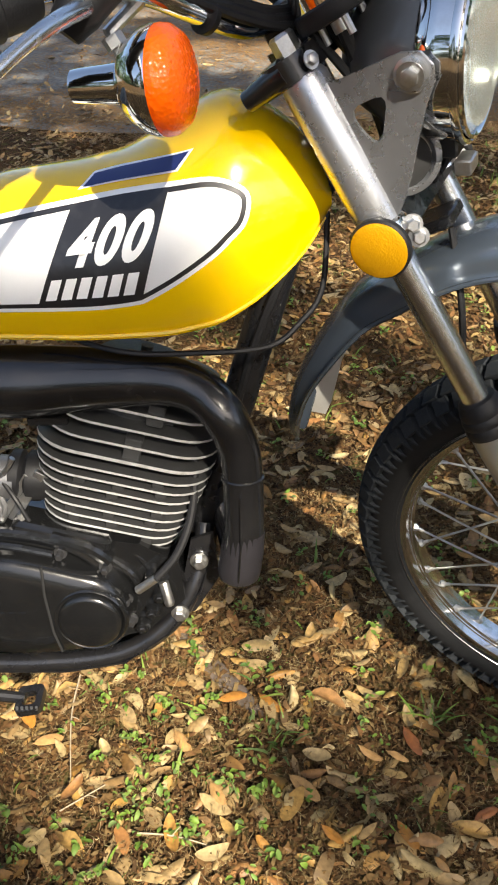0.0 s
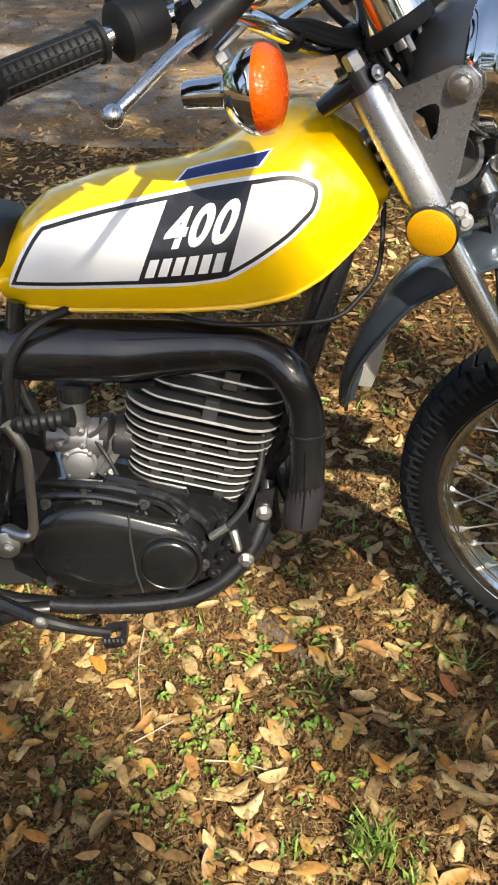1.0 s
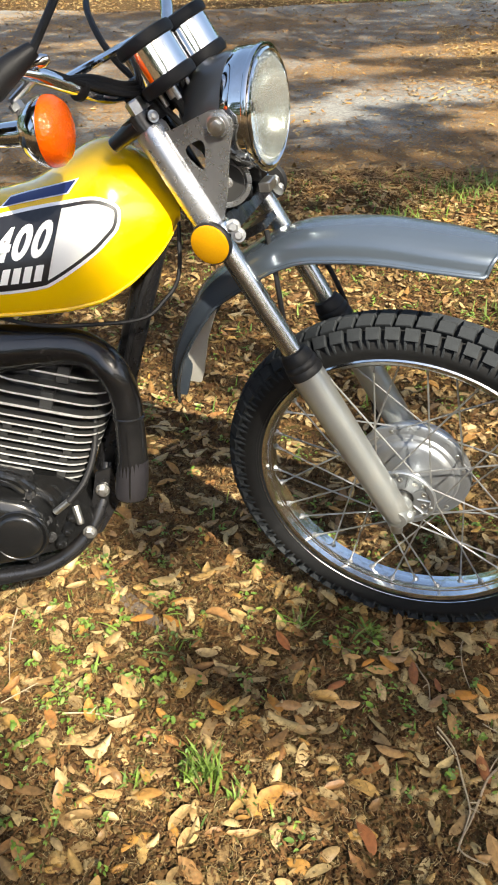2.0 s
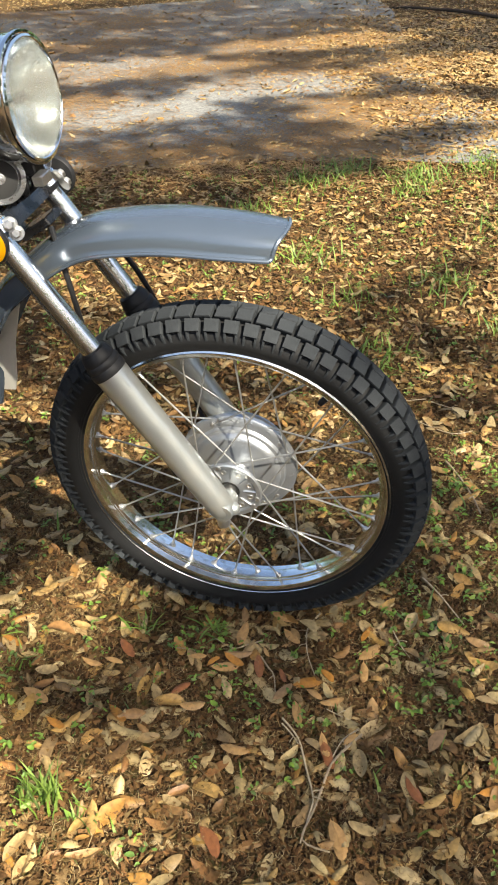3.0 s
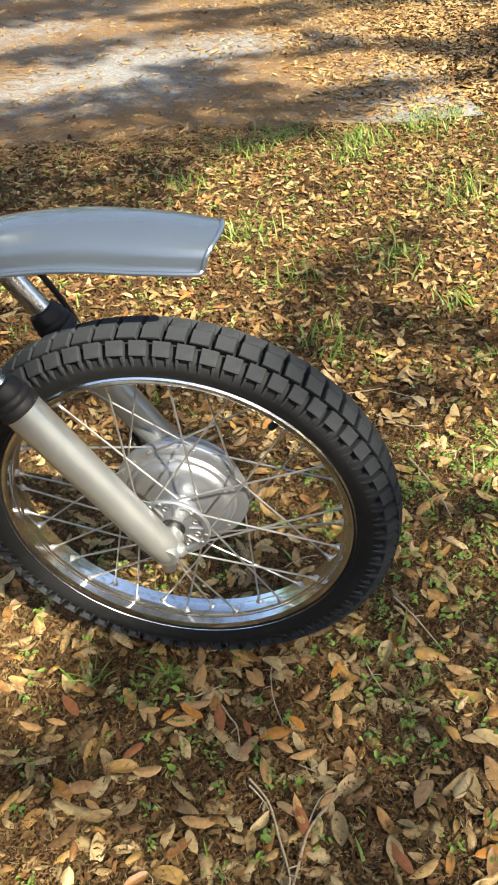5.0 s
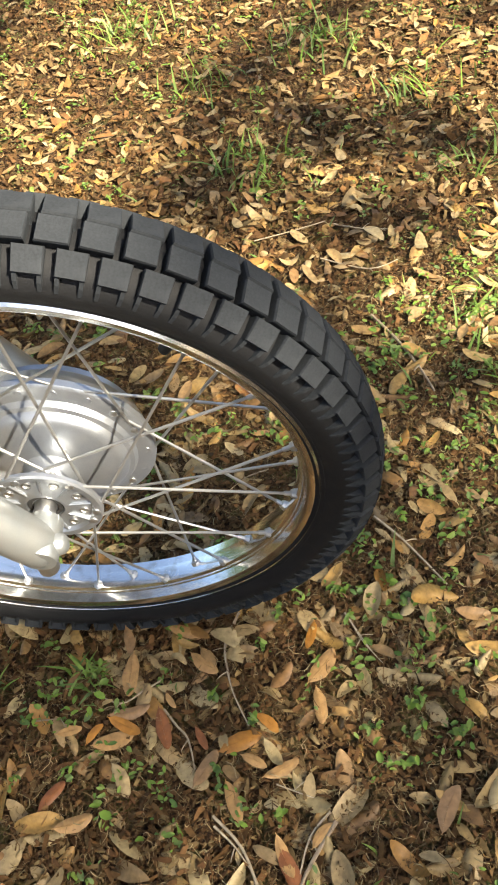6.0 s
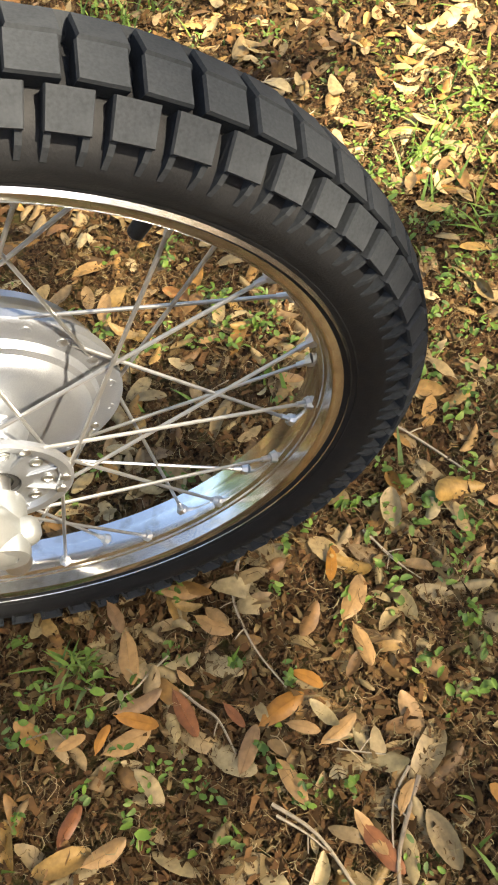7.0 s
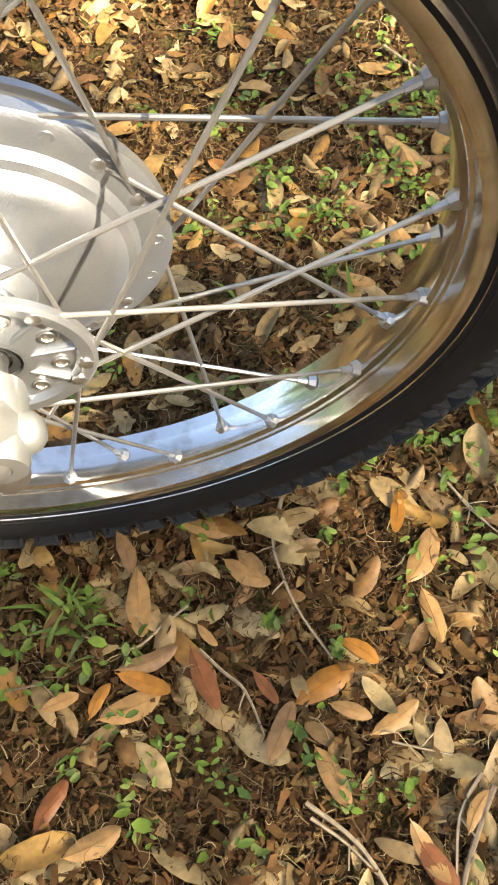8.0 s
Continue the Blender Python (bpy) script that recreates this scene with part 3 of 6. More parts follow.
def kick_starter():
    y = -0.150
    s = Shape().tube([(-0.505, y + 0.02, 0.402), (-0.472, y, 0.404), (-0.460, y, 0.412), (-0.455, y - 0.002, 0.44), (-0.449, y - 0.006, 0.53), (-0.452, y - 0.008, 0.556), (-0.468, y - 0.010, 0.590)], (0.011, 0.0085, 0.0080, 0.0072, 0.0070, 0.0072, 0.0090), 12, smooth=4)
    lever = part("kick_starter", s, STEEL, bike, "worn steel kick-start lever with ribbed rubber")
    prof = [(0.008, -0.002)] + [(0.013 if k % 2 else 0.0105, 0.004 + 0.0055 * k) for k in range(14)] + [(0.014, 0.083), (0.0, 0.086)]
    part("foot_rubber", Shape().lathe(prof, (-0.456, y - 0.012, 0.588), (0.98, -0.05, 0.16), 16), BOOT, lever, "ribbed grey rubber")
    part("boss", Shape().lathe([(0.018, 0), (0.022, 0.004), (0.022, 0.03), (0.010, 0.034)], (-0.505, -0.115, 0.385), (0, -1, 0), 20), STEEL, lever)
    screw((-0.500, -0.150, 0.383), lever, 0.007)


def chassis():
    def rail(path, r, name="frame_tube"):
        return part(name, Shape().tube(path, r, 14, smooth=6), FRAME, bike, "glossy black frame tube")
    rail([(0.03, 0, 0.90), (-0.01, 0, 0.78), (-0.06, 0, 0.62), (-0.10, 0, 0.48), (-0.122, 0, 0.40)], 0.0225)
    rail([(0.035, 0.0, 0.93), (-0.06, 0.0, 0.86), (-0.30, 0, 0.80), (-0.55, 0, 0.74)], 0.019)
    for side in (-1, 1):
        rail([(-0.118, side * 0.018, 0.42), (-0.128, side * 0.05, 0.36), (-0.165, side * 0.072, 0.295), (-0.235, side * 0.085, 0.249), (-0.34, side * 0.09, 0.235), (-0.47, side * 0.09, 0.236), (-0.58, side * 0.09, 0.27), (-0.62, side * 0.09, 0.40)], 0.0135)
    g = Shape()
    rows = []
    for x, z, w in ((-0.105, 0.395, 0.05), (-0.128, 0.335, 0.075), (-0.175, 0.275, 0.092), (-0.235, 0.234, 0.100), (-0.32, 0.221, 0.103), (-0.45, 0.222, 0.103)):
        rows.append([(x, -w, z + 0.004), (x, -w * 0.7, z - 0.006), (x, w * 0.7, z - 0.006), (x, w, z + 0.004), (x + 0.003, w, z + 0.007), (x + 0.003, -w, z + 0.007)])
    g.rings(rows)
    part("skid_plate", g, FRAME, bike, "black skid plate")
    s = Shape().plate([(-0.105, 0.43), (-0.098, 0.36), (-0.135, 0.30), (-0.165, 0.29), (-0.15, 0.35), (-0.135, 0.42)], (0, -0.058, 0), (1, 0, 0), (0, 0, 1), (0, 1, 0), 0.006)
    lug = part("engine_mount", s, FRAME, bike)
    screw((-0.125, -0.062, 0.387), lug, 0.0085, h=0.011)
    screw((-0.154, -0.080, 0.313), lug, 0.0085, h=0.011)
    # brake pedal and its pivot, foot peg behind
    y = -0.165
    s = Shape().tube([(-0.60, y + 0.04, 0.30), (-0.52, y + 0.02, 0.275), (-0.462, y, 0.262), (-0.41, y, 0.246), (-0.36, y, 0.238)], (0.011, 0.012, 0.011, 0.008, 0.0075), 10, smooth=5)
    pedal = part("brake_pedal", s, FRAME, bike, "black steel brake pedal with a serrated pad")
    part("pad", Shape().plate(rounded(0.036, 0.040, 0.008), (-0.352, y - 0.004, 0.238), (0.98, 0.1, 0.1), (0.0, 0.95, 0.25), (-0.08, -0.25, 0.96), 0.012, hole=rounded(0.018, 0.020, 0.005)), FRAME, pedal)
    for k in range(5):
        part("tooth", Shape().box((-0.3655 + 0.0065 * k, y - 0.021, 0.240), (0.003, 0.003, 0.006)), STEEL, pedal)
    screw((-0.462, y - 0.012, 0.268), pedal, 0.008)
    rail([(-0.47, -0.10, 0.235), (-0.53, -0.12, 0.24), (-0.60, -0.20, 0.25)], 0.014, "foot_peg_bracket")
    part("foot_peg", Shape().tube([(-0.585, -0.11, 0.25), (-0.585, -0.25, 0.255)], 0.017, 14), BOOT, bike, "black rubber foot peg")
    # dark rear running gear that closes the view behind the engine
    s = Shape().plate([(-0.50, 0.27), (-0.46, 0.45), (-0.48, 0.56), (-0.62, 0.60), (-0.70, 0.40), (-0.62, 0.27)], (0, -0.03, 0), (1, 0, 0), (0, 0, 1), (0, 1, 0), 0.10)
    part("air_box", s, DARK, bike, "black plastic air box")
    rail([(-0.50, -0.09, 0.36), (-0.70, -0.10, 0.35), (-1.0, -0.10, 0.33)], 0.02, "swing_arm")
    rail([(-0.455, -0.075, 0.735), (-0.47, -0.08, 0.66), (-0.50, -0.085, 0.50), (-0.53, -0.085, 0.36)], 0.013)
    # cables under the tank
    part("cable", Shape().tube([(-0.30, -0.060, 0.726), (-0.20, -0.095, 0.706), (-0.109, -0.09, 0.700), (-0.026, -0.08, 0.703), (0.011, -0.07, 0.728), (0.037, -0.06, 0.766), (0.042, -0.05, 0.85)], 0.0036, 8, smooth=6), BOOT, bike)
    part("cable", Shape().tube([(-0.085, -0.024, 0.54), (-0.045, -0.028, 0.68), (-0.005, -0.034, 0.78), (0.05, -0.04, 0.88)], 0.0055, 8, smooth=6), BOOT, bike)
    part("cable", Shape().tube([(-0.38, -0.070, 0.722), (-0.43, -0.108, 0.706), (-0.468, -0.118, 0.65), (-0.478, -0.11, 0.55)], 0.0075, 8, smooth=6), BOOT, bike)


cylinder()
engine()
carburettor()
kick_starter()
chassis()


# ---- steering: all in the fork's axes ----
def turned(name, shape, material, parent=None, label="", angle=35):
    ob = part(name, shape, material, parent or bike, label, TURNED if parent is None else None, angle)
    return ob


def fork():
    for side in (-1, 1):
        y = side * 0.09
        turned("fork_tube", Shape().tube([(0, y, 0.30), (0, y, 0.60)], 0.0172, 24), TUBE, None, "bright chrome fork tube")
        s = Shape().lathe([(0.0185, 0.595), (0.0245, 0.600), (0.0250, 0.615), (0.0250, 0.765), (0.022, 0.772)], (0, y, 0), (0, 0, 1), 28)
        cover = turned("fork_cover", s, SILVER, None, "silver painted upper fork cover")
        # headlight ear: a plate with a three-cornered opening
        out = [(0.0100, 0.760), (0.0330, 0.752), (0.0660, 0.749), (0.1012, 0.746), (0.1188, 0.738), (0.1243, 0.722), (0.1188, 0.708), (0.1034, 0.694), (0.0814, 0.668), (0.0594, 0.640), (0.0396, 0.618), (0.0264, 0.606), (0.0100, 0.604), (0.0060, 0.65), (0.0060, 0.70), (0.0060, 0.74)]
        hole = [(0.0286, 0.722), (0.0374, 0.726), (0.0506, 0.726), (0.0638, 0.725), (0.0726, 0.722), (0.0748, 0.716), (0.0726, 0.710), (0.0671, 0.702), (0.0583, 0.690), (0.0506, 0.680), (0.0440, 0.676), (0.0385, 0.676), (0.0341, 0.680), (0.0297, 0.690), (0.0264, 0.703), (0.0253, 0.714)]
        hole = [(0.048 + (a - 0.048) * 0.76, 0.706 + (b - 0.706) * 0.80) for a, b in hole]
        part("headlight_ear", Shape().plate(out, (0, y + side * 0.004, 0), (1, 0, 0), (0, 0, 1), (0, 1, 0), 0.005, hole=hole), SILVER, cover)
        part("ear_boss", Shape().lathe([(0.017, 0), (0.017, 0.004), (0.012, 0.006)], (0.1035, y + side * 0.0065, 0.724), (0, side, 0), 20), SILVER, cover)
        screw((0.1035, y + side * 0.012, 0.724), cover, 0.009, (0, side, 0))
        s = Shape().lathe([(0.0, -0.015), (0.014, -0.015), (0.0205, -0.010), (0.0238, 0.000), (0.0248, 0.020), (0.0255, 0.05), (0.0262, 0.10), (0.0275, 0.25), (0.0285, 0.312), (0.0285, 0.325), (0.020, 0.326)], (0, y, 0), (0, 0, 1), 32)
        slider = turned("fork_slider", s, SLIDER, None, "satin silver alloy fork slider", 50)
        prof = [(0.027, 0.318), (0.0300, 0.319), (0.0305, 0.322), (0.0300, 0.330), (0.0285, 0.333), (0.0295, 0.337), (0.0290, 0.342), (0.0268, 0.345), (0.0275, 0.349), (0.0255, 0.356), (0.0225, 0.364), (0.0185, 0.366)]
        part("dust_boot", Shape().lathe(prof, (0, y, 0), (0, 0, 1), 28), BOOT, slider, "black rubber dust boot")
        lug = Shape().lathe([(0.010, -0.030), (0.0175, -0.029), (0.0190, -0.024), (0.0190, 0.016), (0.0175, 0.020), (0.0095, 0.0205), (0.0090, 0.014), (0.0, 0.014)], (0.004, y, 0.0), (0, side, 0), 28)
        part("axle_clamp", lug, SLIDER, slider)
        pinch = Shape().tube([(0.004, y, -0.002), (0.016, y, -0.009), (0.023, y, -0.013), (0.026, y, -0.0145), (0.0268, y, -0.015)], (0.0150, 0.0130, 0.0105, 0.0070, 0.0020), 16)
        part("pinch_lug", pinch, SLIDER, slider)
        part("axle_end", Shape().lathe([(0.0088, 0), (0.0088, 0.004), (0.0060, 0.005), (0.0050, 0.001), (0, 0.001)], (0.004, y + side * 0.015, 0.0), (0, side, 0), 18), STEEL, slider)
        stub = Shape().lathe([(0.0080, -0.006), (0.0112, -0.002), (0.0112, 0.018), (0.0100, 0.021), (0.0062, 0.0215), (0.0056, 0.016), (0.0, 0.016)], (-0.006, y + side * 0.006, -0.012), (-0.42, side * 0.20, -0.88), 20)
        part("drain_stub", stub, STEEL, slider)
        part("drain_bolt", Shape().lathe([(0.0055, 0), (0.0055, 0.004), (0.003, 0.005)], (-0.019, y + side * 0.008, 0.004), (-0.9, side * 0.5, 0), 6), STEEL, slider)
    # clamps
    s = Shape().plate(rounded(0.05, 0.235, 0.024, 6), (-0.008, 0, 0.783), (1, 0, 0), (0, 1, 0), (0, 0, 1), 0.024)
    top = turned("upper_clamp", s, FRAME, None, "black upper fork clamp")
    for side in (-1, 1):
        part("cap_nut", Shape().lathe([(0.0135, 0.79), (0.0135, 0.812), (0.011, 0.815), (0, 0.815)], (0, side * 0.09, 0), (0, 0, 1), 6), STEEL, top, "bright hexagon cap nut")
        screw((0.022, side * 0.10, 0.781), top, 0.006, (1, side * 0.4, 0))
        part("clamp_arm", Shape().tube([(-0.005, side * 0.105, 0.783), (-0.055, side * 0.112, 0.778)], (0.015, 0.011), 12), FRAME, top)
    s = Shape().plate(rounded(0.055, 0.235, 0.026, 6), (-0.010, 0, 0.590), (1, 0, 0), (0, 1, 0), (0, 0, 1), 0.03)
    low = turned("lower_clamp", s, FRAME, None, "black lower fork clamp")
    part("stem", Shape().tube([(-0.045, 0, 0.55), (-0.045, 0, 0.80)], 0.026, 18), FRAME, low)
    for side in (-1, 1):
        part("clamp_ring", Shape().lathe([(0.0275, 0.584), (0.0275, 0.602), (0.0245, 0.606)], (0, side * 0.09, 0), (0, 0, 1), 24), CHROME, low)
        for z in (0.573, 0.588):
            screw((0.030, side * 0.088, z), low, 0.0075, (0.5, side, 0.1), h=0.010)
        s = Shape().lathe([(0.0, 0), (0.0315, 0), (0.0335, 0.003), (0.0335, 0.009), (0.031, 0.011)], (0.004, side * 0.118, 0.588), (0, side, 0), 40)
        r = turned("side_reflector", s, BOOT, None, "round amber side reflector")
        part("reflector_lens", Shape().lathe([(0.0308, 0.0105), (0.0308, 0.0125), (0.027, 0.0145), (0, 0.0152)], (0.004, side * 0.118, 0.588), (0, side, 0), 40), AMBER, r, "amber prismatic lens")


HL_AX = V(0.893, 0, -0.45)  # the way the headlight looks, in the fork's axes
HL_UP = V(0.45, 0, 0.893)


def headlight():
    c = V(0.132, 0, 0.7005)
    prof = [(0.0, -0.135), (0.030, -0.130), (0.055, -0.112), (0.072, -0.085), (0.0795, -0.055), (0.0815, -0.036)]
    shell = turned("headlight", Shape().lathe(prof, c, HL_AX, 44, cap=False), SHELL, None, "round headlight in a black shell with a chrome rim", 60)
    rim = [(0.0815, -0.040), (0.0850, -0.037), (0.0858, -0.020), (0.0862, -0.006), (0.0885, -0.005), (0.0895, -0.001), (0.0885, 0.003), (0.0855, 0.0035), (0.0850, 0.001), (0.0835, 0.001), (0.0830, 0.006), (0.0800, 0.0075), (0.0775, 0.0060), (0.0765, 0.001)]
    part("headlight_rim", Shape().lathe(rim, c, HL_AX, 48, cap=False), CHROME, shell, "chrome rim", angle=50)
    part("reflector_bowl", Shape().lathe([(0.079, 0.0), (0.074, -0.012), (0.064, -0.026), (0.048, -0.040), (0.028, -0.050), (0.010, -0.054), (0.0, -0.0545)], c, HL_AX, 48, cap=False), BOWL, shell)
    lens = [(0.0775, 0.003), (0.074, 0.0065), (0.066, 0.0095), (0.048, 0.0130), (0.026, 0.0150), (0.0, 0.0156)]
    part("headlight_lens", Shape().lathe(lens, c, HL_AX, 48, cap=False), GLASS, shell, "fluted clear glass lens", angle=70).visible_shadow = False
    part("bulb_shield", Shape().lathe([(0.0, -0.006), (0.010, -0.008), (0.012, -0.014), (0.009, -0.030), (0.006, -0.050)], c, HL_AX, 20), CHROME, shell)
    for k in range(-13, 14):
        z = 0.0053 * k
        w = math.sqrt(max(0.071**2 - z * z, 0.0001))
        P = []
        for j in range(9):
            y = w * (j / 4 - 1) * 0.97
            r = math.hypot(y, z)
            h = float(np.interp(r, (0, 0.026, 0.048, 0.066, 0.074, 0.0775), (0.0156, 0.0150, 0.0130, 0.0095, 0.0065, 0.003)))
            P.append(c + V(0, 1, 0) * z + HL_UP * y + HL_AX * (h + 0.0002))
        part("flute", Shape().tube(P, 0.0016, 8), RIBBED, shell).visible_shadow = False
    horn = turned("horn", Shape().lathe([(0.0, -0.03), (0.026, -0.028), (0.030, -0.01), (0.037, -0.004), (0.037, 0.002), (0.030, 0.004), (0.027, -0.003), (0.010, -0.004), (0.008, 0.002), (0, 0.003)], (0.040, -0.052, 0.643), (0.55, -0.83, -0.1), 36), SILVER, None, "round silver horn")
    part("horn_face", Shape().lathe([(0.028, 0.0), (0.02, 0.0015), (0.0, 0.0)], (0.0385, -0.0545, 0.643), (0.55, -0.83, -0.1), 28), DARK, horn)
    # cables that drop from the bars past the steering head, and wiring under the lamp
    for k in range(5):
        y = -0.058 + 0.022 * k
        turned("cable", Shape().tube([(0.010 + 0.006 * k, y, 0.815), (0.026 + 0.005 * (k % 3), y * 0.9, 0.745), (0.034 - 0.004 * (k % 2), y * 0.75, 0.680), (0.026, y * 0.6, 0.620), (0.0, y * 0.5, 0.585)], 0.0050, 8, smooth=4), BOOT, None, "black control cable")
    for k in range(6):
        a = radians(k * 60)
        turned("wiring", Shape().tube([(0.045, 0.02 * math.cos(a), 0.66 + 0.012 * math.sin(a)), (0.055 + 0.012 * math.sin(a), 0.025 * math.cos(a), 0.63), (0.045, 0.03 * math.sin(a + 1), 0.605), (0.01, 0.02 * math.cos(a + 2), 0.60)], 0.0042, 7, smooth=4), BOOT, None, "black wiring")
    turned("connector", Shape().box((0.088, -0.035, 0.610), (0.018, 0.03, 0.016), (0.9, 0, -0.4), (0, 1, 0), (0.4, 0, 0.9), 0.2), STEEL, None, "grey cable connector")
    turned("connector", Shape().box((0.07, -0.015, 0.632), (0.03, 0.03, 0.022), (0.9, 0, -0.4), (0, 1, 0), (0.4, 0, 0.9), 0.2), BOOT, None, "black cable connector")


def instrument(y):
    at = (0.050, y, 0.0)
    s = Shape().lathe([(0.0, 0.806), (0.034, 0.806), (0.0395, 0.812), (0.0395, 0.866), (0.036, 0.868)], at, (0, 0, 1), 40)
    g = turned("instrument", s, CHROME, None, "chrome-cased round instrument with rubber rings", 40)
    part("base_ring", Shape().lathe([(0.030, 0.798), (0.0415, 0.800), (0.0435, 0.806), (0.0425, 0.816), (0.0398, 0.818)], at, (0, 0, 1), 40), BOOT, g, "black rubber ring")
    part("top_ring", Shape().lathe([(0.0397, 0.860), (0.0445, 0.862), (0.0455, 0.870), (0.043, 0.877), (0.036, 0.879), (0.035, 0.874)], at, (0, 0, 1), 40), BOOT, g, "black bezel")
    part("dial", Shape().lathe([(0.036, 0.872), (0.0, 0.8725)], at, (0, 0, 1), 32), INK, g, "black dial")
    part("drive_nut", Shape().lathe([(0.009, 0.785), (0.009, 0.806)], (0.045, y, 0), (0, 0, 1), 12), STEEL, g)
    part("drive_cable", Shape().tube([(0.045, y, 0.79), (0.036, y * 0.8, 0.74), (0.020, y * 0.5, 0.67), (0.0, y * 0.5, 0.60)], 0.007, 9, smooth=5), BOOT, g)
    for k in range(3):
        a = radians(60 + 120 * k)
        part("stud", Shape().tube([(0.05 + 0.025 * math.cos(a), y + 0.025 * math.sin(a), 0.780), (0.05 + 0.025 * math.cos(a), y + 0.025 * math.sin(a), 0.80)], 0.004, 8), STEEL, g)


def handlebar():
    half = [(-0.020, 0, 0.828), (-0.020, 0.055, 0.828), (-0.028, 0.10, 0.840), (-0.030, 0.16, 0.878), (-0.034, 0.205, 0.910), (-0.055, 0.25, 0.940), (-0.085, 0.30, 0.958), (-0.118, 0.34, 0.966), (-0.165, 0.44, 0.982)]
    bar = turned("handlebar", Shape().tube([(x, -y, z) for x, y, z in half[::-1]] + half[1:], 0.0110, 14, smooth=5), CHROME, None, "chrome handlebar")
    for side in (-1, 1):
        part("bar_clamp", Shape().box((-0.020, side * 0.045, 0.815), (0.034, 0.022, 0.05), bevel=0.3), FRAME, bar)
    part("cross_brace", Shape().tube([(-0.031, -0.165, 0.884), (-0.030, 0.165, 0.884)], 0.0065, 10), CHROME, bar)
    d = V(-0.047, -0.10, 0.016)
    d = d / np.linalg.norm(d)
    p0 = V(-0.112, -0.332, 0.965)
    prof = [(0.012, 0.0), (0.021, 0.001), (0.021, 0.006)] + [(0.0162 if k % 2 else 0.0178, 0.008 + 0.0042 * k) for k in range(26)] + [(0.0195, 0.119), (0.0195, 0.123), (0.010, 0.124)]
    grip = turned("grip", Shape().lathe(prof, p0, d, 22), BOOT, None, "black waffle rubber throttle grip")
    u = np.cross(d, V(0, 0, 1))
    u = u / np.linalg.norm(u)
    w = np.cross(u, d)
    for j in range(10):
        a = 2 * math.pi * j / 10
        o = (math.cos(a) * u + math.sin(a) * w) * 0.0172
        part("rib", Shape().tube([p0 + d * 0.010 + o, p0 + d * 0.115 + o], 0.0012, 5), BOOT, grip)
    q = V(-0.086, -0.300, 0.958)
    house = turned("throttle_housing", Shape().lathe([(0.012, -0.026), (0.024, -0.024), (0.0265, -0.018), (0.0265, 0.012), (0.029, 0.014), (0.029, 0.024), (0.020, 0.030)], q, d, 26), BOOT, None, "black throttle and switch housing")
    part("switch", Shape().lathe([(0.012, 0), (0.012, 0.012), (0.006, 0.016)], q + V(0, 0, 0.02) + d * 0.008, (0.2, 0, 1), 16), BOOT, house)
    screw(q - d * 0.02 + V(0.01, 0, 0.020), house, 0.006, (0.2, 0, 1))
    perch = turned("lever_perch", Shape().box((-0.048, -0.262, 0.940), (0.040, 0.030, 0.030), (1, 0, 0), (0, 1, 0), (0, 0, 1), 0.4), FRAME, None, "black brake lever perch")
    part("mirror_nut", Shape().lathe([(0.010, 0), (0.010, 0.022), (0.006, 0.024)], (-0.070, -0.268, 0.945), (0.1, 0, 1), 6), FRAME, perch)
    part("mirror_stem", Shape().tube([(-0.068, -0.268, 0.955), (-0.060, -0.270, 0.985), (-0.045, -0.275, 1.03), (-0.06, -0.30, 1.12)], 0.005, 9, smooth=4), FRAME, perch)
    part("cover_boot", Shape().tube([(0.014, -0.235, 0.928), (-0.014, -0.258, 0.925), (-0.042, -0.278, 0.920), (-0.058, -0.292, 0.912)], (0.010, 0.017, 0.020, 0.014), 12, smooth=4), BOOT, perch, "black rubber lever boot")
    part("brake_cable", Shape().tube([(0.012, -0.235, 0.928), (0.045, -0.20, 0.955), (0.075, -0.12, 1.0), (0.07, 0.0, 1.01), (0.05, 0.06, 0.95)], 0.0055, 8, smooth=6), BOOT, perch)
    s = Shape().tube([(-0.030, -0.285, 0.918), (-0.020, -0.345, 0.916), (-0.025, -0.385, 0.912), (-0.038, -0.425, 0.905), (-0.050, -0.444, 0.901)], (0.008, 0.0068, 0.0060, 0.0056, 0.0055), 12, smooth=5)
    s.lathe([(0.0108 * math.sin(a), -0.0108 * math.cos(a)) for a in np.linspace(0.05, math.pi - 0.05, 10)], (-0.054, -0.449, 0.900), (0, -1, 0), 16)
    turned("brake_lever", s, POLISHED, None, "bright alloy brake lever with ball end", 60)
    turned("adjuster", Shape().lathe([(0.006, -0.014), (0.009, -0.012), (0.009, -0.002), (0.006, 0), (0.009, 0.002), (0.009, 0.012), (0.005, 0.02)], (-0.020, -0.205, 0.918), (1, 0.5, -0.3), 14), CHROME, None, "chrome cable adjuster")
    for k, y in enumerate((-0.004, 0.004, 0.012)):
        turned("cable", Shape().tube([(-0.05, -0.24, 0.945 - y), (-0.030, -0.19, 0.905 - y), (-0.012, -0.13, 0.858 + y), (0.004, -0.09, 0.825 + y), (0.02, -0.03, 0.80 + y), (0.03, 0.01, 0.74)], 0.0048, 8, smooth=5), BOOT, None, "black control cable")
    turned("cable", Shape().tube([(-0.11, 0.28, 1.02), (-0.10, 0.12, 0.985), (-0.06, 0.02, 0.93), (-0.03, -0.02, 0.86), (0.0, -0.02, 0.80)], 0.0052, 8, smooth=5), BOOT, None, "black control cable")
    part("cable_clip", Shape().lathe([(0.016, -0.004), (0.018, -0.003), (0.018, 0.003), (0.016, 0.004)], (-0.029, -0.140, 0.866), (0, -0.8, 0.5), 16), BOOT, bar)


